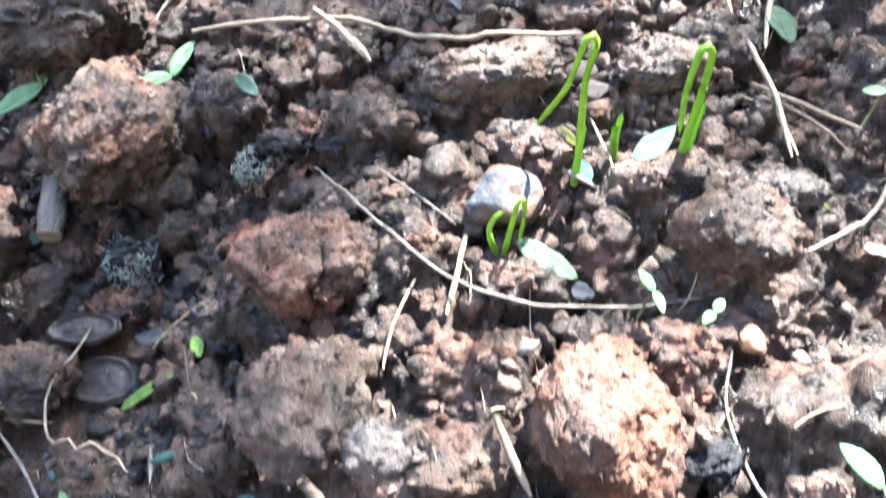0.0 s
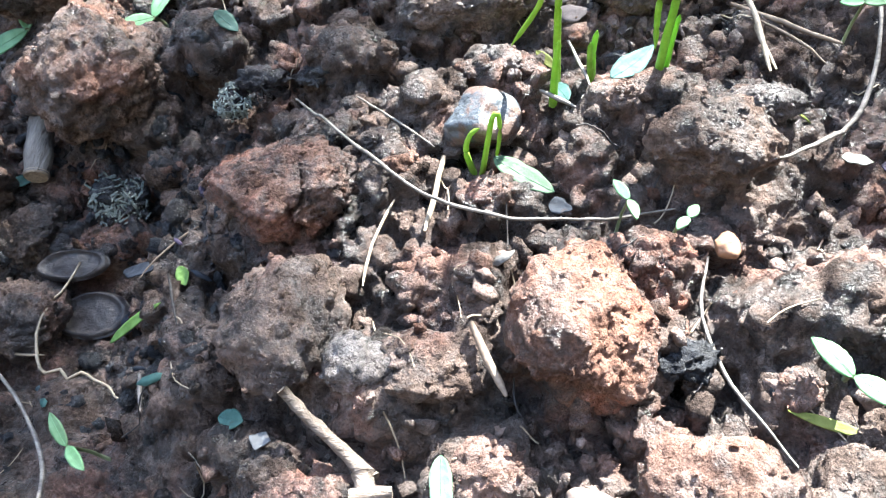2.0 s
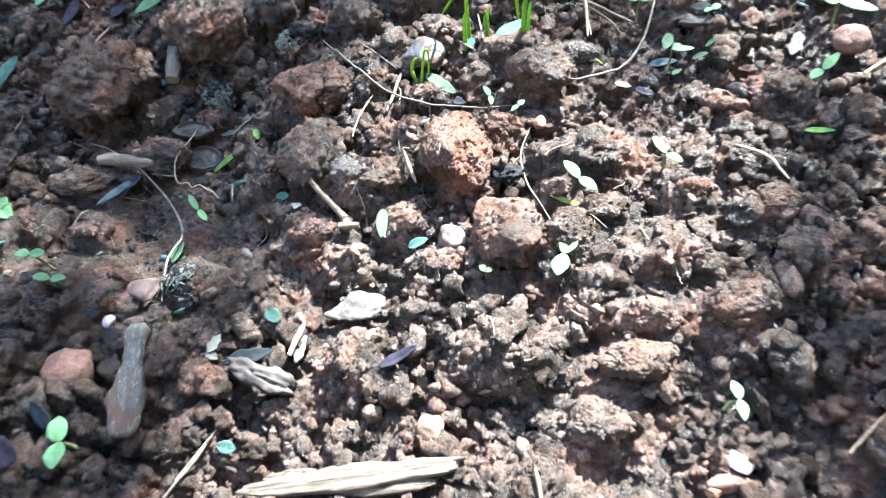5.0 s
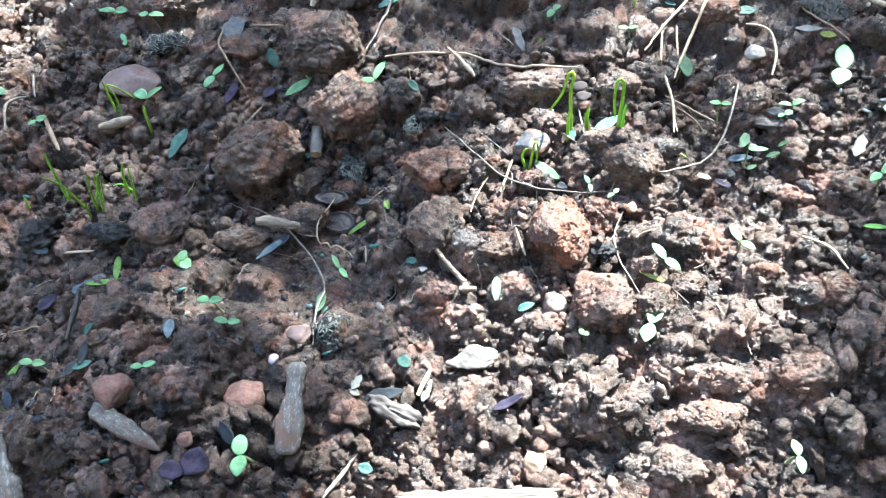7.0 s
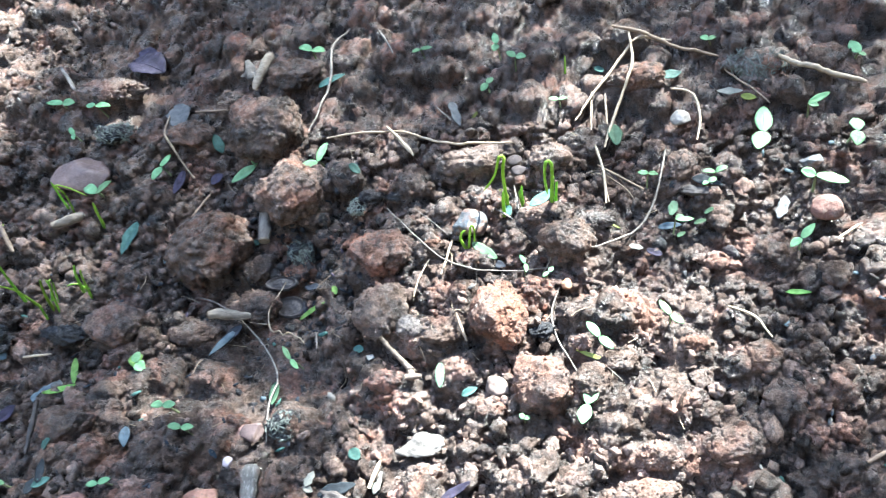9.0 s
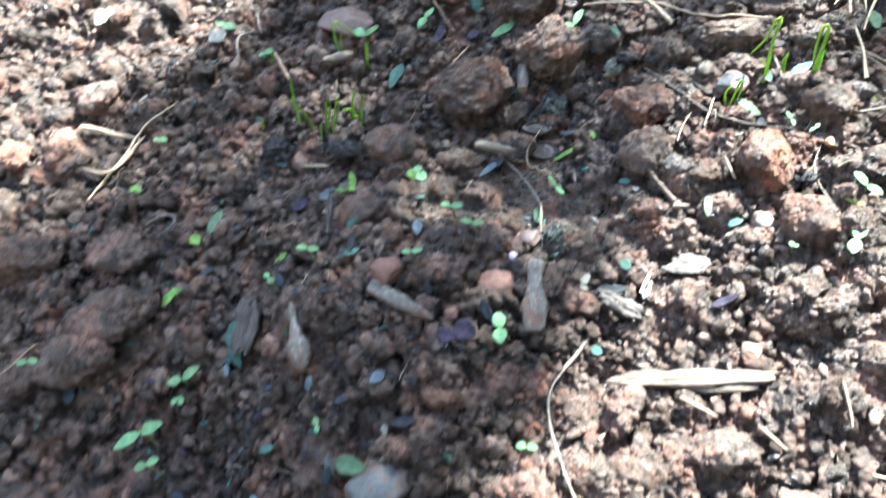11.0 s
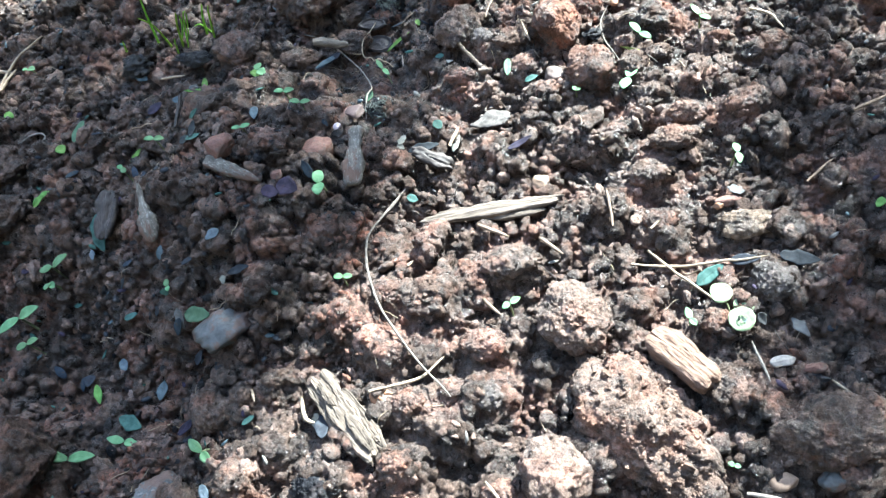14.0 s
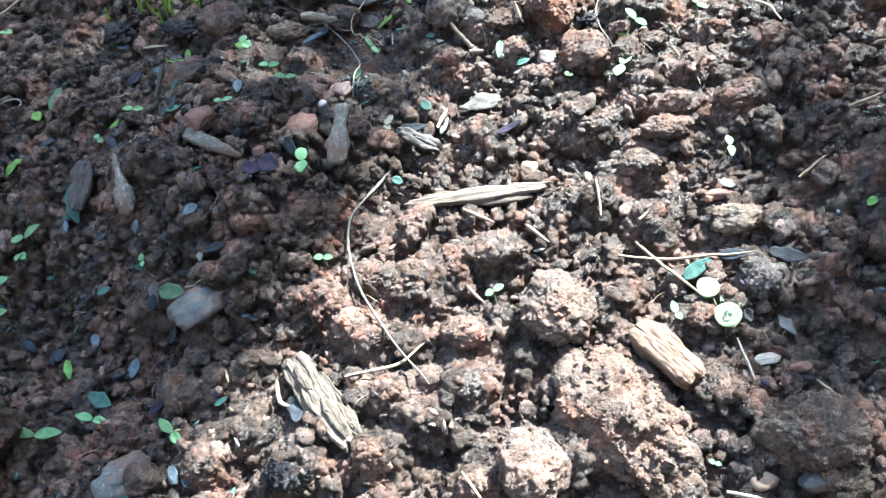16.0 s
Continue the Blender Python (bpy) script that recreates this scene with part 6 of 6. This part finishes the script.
onion_shoot((-0.2272, 0.1779), [(-0.2264, 0.1784, 0.0079)], 0.0015)
onion_shoot((-0.1795, 0.1852), [(-0.1748, 0.1873, 0.0188), (-0.1755, 0.187, 0.0286), (-0.1712, 0.1888, 0.025), (-0.1656, 0.1913, 0.0141)], 0.0011)
onion_shoot((-0.1588, 0.1802), [(-0.1559, 0.1815, 0.0109), (-0.1542, 0.1823, 0.0172)], 0.0014)
onion_shoot((-0.1443, 0.1322), [(-0.1398, 0.1342, 0.0155), (-0.1376, 0.1351, 0.0217)], 0.0014)
onion_shoot((-0.159, 0.1212), [(-0.154, 0.1234, 0.0131), (-0.1497, 0.1253, 0.0247), (-0.149, 0.1256, 0.0223), (-0.1551, 0.1229, 0.0057)], 0.0012)
onion_shoot((-0.1656, 0.1176), [(-0.1628, 0.1188, 0.0092)], 0.0013)
onion_shoot((0.1026, 0.2929), [(0.1032, 0.2931, 0.0114)], 0.0011)
# ---- seedling with round leaves and a water drop ----
def round_leaf_seedling(x, y, discs):
    z0 = ground_z(x, y)
    ob = new("round_leaf_seedling")
    ob.location = (x, y, z0)
    for k, (dx, dy, dz, r) in enumerate(discs):
        v, f = tube([(0, 0, -0.002), (dx * 0.5, dy * 0.5, dz * 0.7), (dx, dy, dz)], [0.0005, 0.0004, 0.0003], 7)
        part("stem", mesh_from("stem", v, f), SEED_STEM, ob)
        me, rib = leaf_mesh(2 * r, 2 * r, 0.03, 0.10, -0.2, 900 + k, 0.0004)
        leaf = part("round_leaf", me, ROUND_LEAF, ob, "round pale green leaf")
        leaf.matrix_basis = pose(dx - r, dy, dz, 0, 0, 20)
        if k == 0:
            v, f = BALLS[3]
            part("water_drop", fast_mesh("water_drop", v * np.array([0.0019, 0.0019, 0.0013]) + np.array([r, 0, 0.0012]), f), WATER, leaf, "clear water drop")
    return tagged(ob, "seedling with round pale leaves and a water drop", "seedling")


round_leaf_seedling(0.182, -0.045, [(0.0040, -0.0060, 0.0040, 0.0056), (-0.0047, 0.0060, 0.0040, 0.0048), (0.0045, 0.0016, 0.0028, 0.0042)])

# ---- loose crumbs of the soil ----
SCRAP = (np.array([(-1, 0, 0.1), (-0.4, -0.7, 0), (0.5, -0.6, 0.1), (1, 0.1, 0.25), (0.4, 0.7, 0.1), (-0.5, 0.6, 0.15), (-1, 0, 0), (-0.4, -0.7, -0.1), (0.5, -0.6, 0), (1, 0.1, 0.15), (0.4, 0.7, 0), (-0.5, 0.6, 0.05)]),
         np.array([(0, 1, 2, 3), (0, 3, 4, 5), (9, 8, 7, 6), (11, 10, 9, 6), (0, 6, 7, 1), (1, 7, 8, 2), (2, 8, 9, 3), (3, 9, 10, 4), (4, 10, 11, 5), (5, 11, 6, 0)]))
def crumb_place(r, near_):
    """A place on the bed, within sight; near_: on the part that lies closest."""
    if near_ == "sunny":
        return r.uniform(-0.01, 0.21), r.uniform(-0.22, 0.13)
    # the full-sun patch, for crumbs whose pale tone lifts its brightness
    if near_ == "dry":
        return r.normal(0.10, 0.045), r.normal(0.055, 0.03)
    if near_ == "far":
        return r.uniform(-0.46, -0.22), r.uniform(-0.02, 0.40)
    if near_ == "red":
        cx, cy, sd = ((0.001, -0.020, 0.010), (0.011, -0.066, 0.011), (0.026, 0.090, 0.012), (0.096, 0.140, 0.010), (-0.085, -0.155, 0.012))[r.integers(5)]
        return r.normal(cx, sd), r.normal(cy, sd)
    if near_ == "black":
        return (r.normal(-0.028, 0.022), r.normal(0.155, 0.035)) if r.random() < 0.5 else (r.uniform(-0.24, -0.04), r.uniform(-0.16, 0.02))
    if near_ == "damp":
        return (r.uniform(-0.31, 0.0), r.uniform(-0.22, 0.18)) if r.random() < 0.8 else (r.uniform(0.18, 0.28), r.uniform(-0.18, 0.28))
    if near_:
        return r.uniform(-0.09, 0.17), r.uniform(0.08, 0.25)
    u = r.random()
    if u < 0.42:
        return r.uniform(-0.10, 0.24), r.uniform(-0.20, 0.14)
    if u < 0.75:
        return r.uniform(-0.35, -0.04), r.uniform(-0.24, 0.22)
    return r.uniform(-0.40, 0.29), r.uniform(-0.26, 0.40)


def strewn(count, seed, near_, small, span, power):
    """Loose crumbs strewn over the bed, as arrays."""
    r = np.random.default_rng(seed)
    verts, faces, rounded, at = [], [], [], 0
    for k in range(count):
        x, y = crumb_place(r, near_)
        if (int(x // 0.002), int(y // 0.002)) in TAKEN:
            continue
        s = small + span * r.random() ** power
        if 0.8 * smeared(x, y) > (k % 97) / 97:
            continue
        v, f = CRUMBS[k % 9 if s > 0.0056 else 9 + k % 5 if s > 0.0016 else 14 + k % 8]
        m = np.array(Euler(tuple(r.uniform(0, 6.28, 3))).to_matrix())
        verts.append((v * r.uniform(0.5, 1.35, 3)) @ m.T * s + np.array([x, y, ground_z(x, y) + (r.uniform(-0.45, 0.15) if near_ in ("damp", "black") else r.uniform(-0.5, 0.1) if near_ in ("sunny", "dry", "far") else r.uniform(-0.5, 0.15)) * s]))
        faces.append(f + at)
        rounded += [len(f) > 50] * len(f)
        at += len(v)
    return fast_mesh("soil_crumbs", np.concatenate(verts), np.concatenate(faces), rounded)


crumbs = part("soil_crumbs", strewn(1700, 77, False, 0.0011, 0.0028, 1.5), CRUMB_SOIL)
tagged(crumbs, "loose crumbs of brown soil strewn over the bed", "soil crumbs", kind="stuff")
crumbs = part("soil_crumbs", strewn(2000, 80, "damp", 0.0018, 0.0058, 2.2), CRUMB_SOIL)
tagged(crumbs, "larger crumbs of damp dark soil in the shade", "soil crumbs", kind="stuff")
crumbs = part("soil_crumbs", strewn(1500, 78, False, 0.0018, 0.0048, 2.2), CRUMB_SOIL)
tagged(crumbs, "knobbly crumbs of damp soil between the clods", "soil crumbs", kind="stuff")
crumbs = part("soil_crumbs", strewn(2600, 85, "sunny", 0.0005, 0.0013, 1.8), CRUMB_SOIL)
tagged(crumbs, "fine dry grains of soil in the sun", "soil crumbs", kind="stuff")
crumbs = part("soil_crumbs", strewn(1250, 83, True, 0.0010, 0.0034, 1.6), CRUMB_SOIL)
tagged(crumbs, "small damp crumbs of soil packed between the clods", "soil crumbs", kind="stuff")
crumbs = part("humus_crumbs", strewn(1500, 87, "black", 0.0009, 0.0032, 1.7), EARTH["char"])
tagged(crumbs, "wet blackish crumbs of humus and char", "humus crumbs", kind="stuff")
crumbs = part("soil_crumbs", strewn(2600, 90, "far", 0.0012, 0.0045, 2.0), CRUMB_SOIL)
tagged(crumbs, "sunlit dry crumbs on the far side of the bed", "soil crumbs", kind="stuff")
# paler soil tone stands in for stronger sun on this patch
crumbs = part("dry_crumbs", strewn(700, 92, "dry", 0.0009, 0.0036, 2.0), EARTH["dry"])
tagged(crumbs, "crumbs toned paler to brighten the sunlit soil", "soil crumbs", kind="stuff")
crumbs = part("red_crumbs", strewn(620, 88, "red", 0.0009, 0.0030, 1.6), EARTH["orange"])
tagged(crumbs, "patches of orange-red crumbly clay", "soil crumbs", kind="stuff")
crumbs = part("soil_crumbs", strewn(5500, 89, False, 0.0005, 0.0015, 1.9), CRUMB_SOIL)
tagged(crumbs, "fine angular grit of soil filling the gaps", "soil crumbs", kind="stuff")
r = np.random.default_rng(79)
for k in range(290):
    x, y = crumb_place(r, k % 3 == 0)
    if (int(x // 0.002), int(y // 0.002)) in TAKEN:
        continue
    s = 0.0026 + 0.0034 * r.random() ** 1.8
    ob = part("crumb", CRUMB_MESH[("brown", "red", "brown", "char", "brown")[k % 5]][k % 4], None, ground)
    ob.matrix_basis = pose(x, y, ground_z(x, y) - 0.1 * s, *r.uniform(0, 360, 3)) @ Matrix.Diagonal((s, s * r.uniform(0.6, 1.2), s * r.uniform(0.6, 1.1), 1))

# ---- fine plant litter ----
r = np.random.default_rng(91)
for count, mat, label in ((150, WOOD["straw"], "fine dry straw fibres scattered over the soil"), (130, WOOD["dark"], "fine dark rootlets scattered over the soil")):
    verts, faces = [], []
    for k in range(count):
        x, y = crumb_place(r, k % 3 == 0)
        a, length, bend = r.uniform(0, 6.28), r.uniform(0.003, 0.013), r.uniform(-0.5, 0.5)
        d, e = np.array([math.cos(a), math.sin(a)]), np.array([-math.sin(a), math.cos(a)])
        line = [np.array([x, y]) + d * length * u + e * bend * length * u * (1 - u) for u in np.linspace(0, 1, 6)]
        line = [(p[0], p[1], ground_z(p[0], p[1], 0.001) + 0.0004) for p in line]
        v, f = tube(line, [r.uniform(0.00010, 0.00024)] * 6, 5)
        faces += [tuple(i + len(verts) for i in q) for q in f]
        verts += v
    tagged(part("plant_fibres", mesh_from("plant_fibres", verts, faces), mat), label, "plant fibres", kind="stuff")
for count, kind in ((60, "teal"), (150, "dark"), (45, "husk"), (60, "purple"), (50, "blue")):
    verts, faces, at = [], [], 0
    for k in range(count):
        x, y = crumb_place(r, False if kind == "husk" else "damp")
        me_v, me_f = SCRAP
        s = r.uniform(0.0011, 0.0032)
        m = np.array(Euler((r.uniform(-0.5, 0.5), r.uniform(-0.5, 0.5), r.uniform(0, 6.28))).to_matrix())
        verts.append((me_v * np.array([s, s * r.uniform(0.3, 0.8), s])) @ m.T + np.array([x, y, ground_z(x, y, 0.001) + 0.0006]))
        faces.append(me_f + at)
        at += len(me_v)
    scraps = part("leaf_scraps", fast_mesh("leaf_scraps", np.concatenate(verts), np.concatenate(faces)), LEAF[kind])
    tagged(scraps, {"teal": "tiny blue-green leaf scraps on the soil", "dark": "tiny blackish leaf scraps on the soil", "husk": "tiny beige husk scraps on the soil", "purple": "tiny purplish leaf scraps on the soil", "blue": "tiny bluish leaf scraps on the soil"}[kind], "leaf scraps", kind="stuff")

# ---- unseen plain walls, added to hold back light from the low sky ----
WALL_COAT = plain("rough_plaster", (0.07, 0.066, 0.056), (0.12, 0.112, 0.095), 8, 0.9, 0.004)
for name, x, y, w, d, tall in (("wall_north", -0.95, 4.6, 7.5, 0.2, 3.1), ("wall_south", -0.95, -2.5, 7.5, 0.2, 4.4), ("wall_east", 2.7, 1.05, 0.2, 6.9, 4.4), ("wall_west", -4.6, 1.05, 0.2, 6.9, 2.6)):
    bm = bmesh.new()
    bmesh.ops.create_cube(bm, size=1)
    bmesh.ops.scale(bm, vec=(w, d, tall + 0.15), verts=bm.verts)
    bmesh.ops.bevel(bm, geom=bm.edges[:], offset=0.015, segments=2, affect="EDGES")
    me = bpy.data.meshes.new(name)
    bm.to_mesh(me)
    bm.free()
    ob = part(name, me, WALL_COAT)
    ob.location = (x, y, tall / 2 - 0.075)
    tagged(ob, "plain unseen wall added to block low skylight", "wall", kind="structure")

# ---- an unseen tree, added to cast the shade on the bed ----
def ramp_up(v, lo, hi):
    return min(max((v - lo) / (hi - lo), 0), 1)


def shaded(x, y):
    """How densely crown leaves are set between sun and bed, tuned to the wanted shade."""
    edge = -0.030 * ramp_up(-y, 0, 0.08) + 0.011 * ramp_up(y, 0.03, 0.06) + 0.014 * ramp_up(y, 0.04, 0.12) + 0.030 * math.exp(-((y - 0.125) / 0.025) ** 2) + 0.35 * max(y - 0.17, 0)
    left = -0.245 - 0.32 * max(0.19 - y, 0)
    band = ramp_up(edge - x, -0.0225, 0.0225) * ramp_up(x - left, -0.06, 0.05)
    band *= 1 - 0.5 * ramp_up(y, 0.13, 0.18) * ramp_up(x, -0.13, -0.09)
    band *= 1 - 0.28 * math.exp(-((x + 0.05) / 0.05) ** 2 - ((y - 0.09) / 0.05) ** 2)
    band *= 1 - 0.4 * math.exp(-((x - 0.032) / 0.024) ** 2 - ((y - 0.158) / 0.030) ** 2)
    band *= 1 - 0.36 * ramp_up(y, -0.03, 0.02)
    right = 0.206 - 0.008 * ramp_up(y, 0.01, 0.05) - 0.25 * max(y - 0.17, 0) + 0.014 * ramp_up(-y, 0.04, 0.08)
    side = 0.95 * ramp_up(x - right, -0.03, 0.03) * (1 - 0.8 * ramp_up(y, 0.04, 0.10)) * (1 - ramp_up(y, 0.18, 0.23))
    thin = (0.02 + 0.16 * ramp_up(x, 0.12, 0.17) * ramp_up(y, 0.17, 0.22) + 0.06 * ramp_up(y, 0.14, 0.21) + 0.24 * ramp_up(y, 0.22, 0.26)) if x > 0.0 and 0.11 <= y < 0.42 else 0.0
    far = 0.8 if y > 0.42 or x < -0.75 else 0.0
    return max(band, side, thin, far)


def outside(x, y):
    """Where no leaves are set: past an uneven rim, and over a sunlit strip."""
    if y < -0.10 and -0.022 - 0.018 * ramp_up(-y, 0.10, 0.15) < x < 0.06:
        return True
    turn = math.atan2(y - 0.1, x)
    return (y > 0.42 or x < -0.72) and math.hypot(x / 0.80, (y - 0.1) / 0.60) + 0.10 * math.sin(3 * turn + 1) + 0.07 * math.sin(7 * turn) > 1


tree = new("added_shade_tree")
tree.location = (1.44, 2.3, -0.02)
r = np.random.default_rng(31)
v, f = tube([(0.0, 0.05, -0.1), (0.03, 0.0, 0.8), (-0.02, 0.02, 1.7), (0.0, 0.0, 2.3), (0.0, 0.0, 2.9)], [0.10, 0.085, 0.07, 0.045, 0.02], 12)
part("trunk", mesh_from("trunk", v, f), BARK, tree)
for a, b in (((0, 0, 2.4), (0.1, 0.5, 2.9)), ((0, 0, 2.6), (-0.2, -0.2, 3.1)), ((0, 0, 1.2), (1.1, 0.4, 2.4))):
    a, b = np.array(a), np.array(b)
    v, f = tube([a, (a + b) / 2 + np.array([0, 0, 0.06]), b], [0.04, 0.028, 0.012], 9)
    part("limb", mesh_from("limb", v, f), BARK, tree)
verts, faces = [], []
for k in range(15000):
    x, y = r.uniform(-0.85, 0.85), r.uniform(-0.65, 0.75)
    if r.random() > shaded(x, y):
        continue
    edge = min(shaded(x - 0.05, y), shaded(x + 0.05, y), shaded(x, y - 0.05), shaded(x, y + 0.05)) < 0.9
    for _ in range(4 if edge else 1):
        u, w = r.uniform(-0.012, 0.012, 2)
        p = np.array([x + u, y + w, 0]) + np.array(SUN) * r.uniform(2.6, 3.7) - np.array(tree.location)
        m = np.array(Euler(tuple(r.uniform(0, 6.28, 3))).to_matrix())
        s = r.uniform(0.012, 0.020) if edge else r.uniform(0.026, 0.048)
        q = np.array([(-1, 0, 0), (0, -0.5, 0.08), (1.1, 0, 0), (0, 0.5, 0.08)]) * s
        if outside(x + u, y + w):
            continue
        faces += [(len(verts), len(verts) + 1, len(verts) + 2, len(verts) + 3)]
        verts += [tuple(v) for v in q @ m.T + p]
part("crown", mesh_from("crown", verts, faces, False), TREE_LEAF, tree)
tagged(tree, "unseen leafy tree added to cast the bed's shade", "tree")
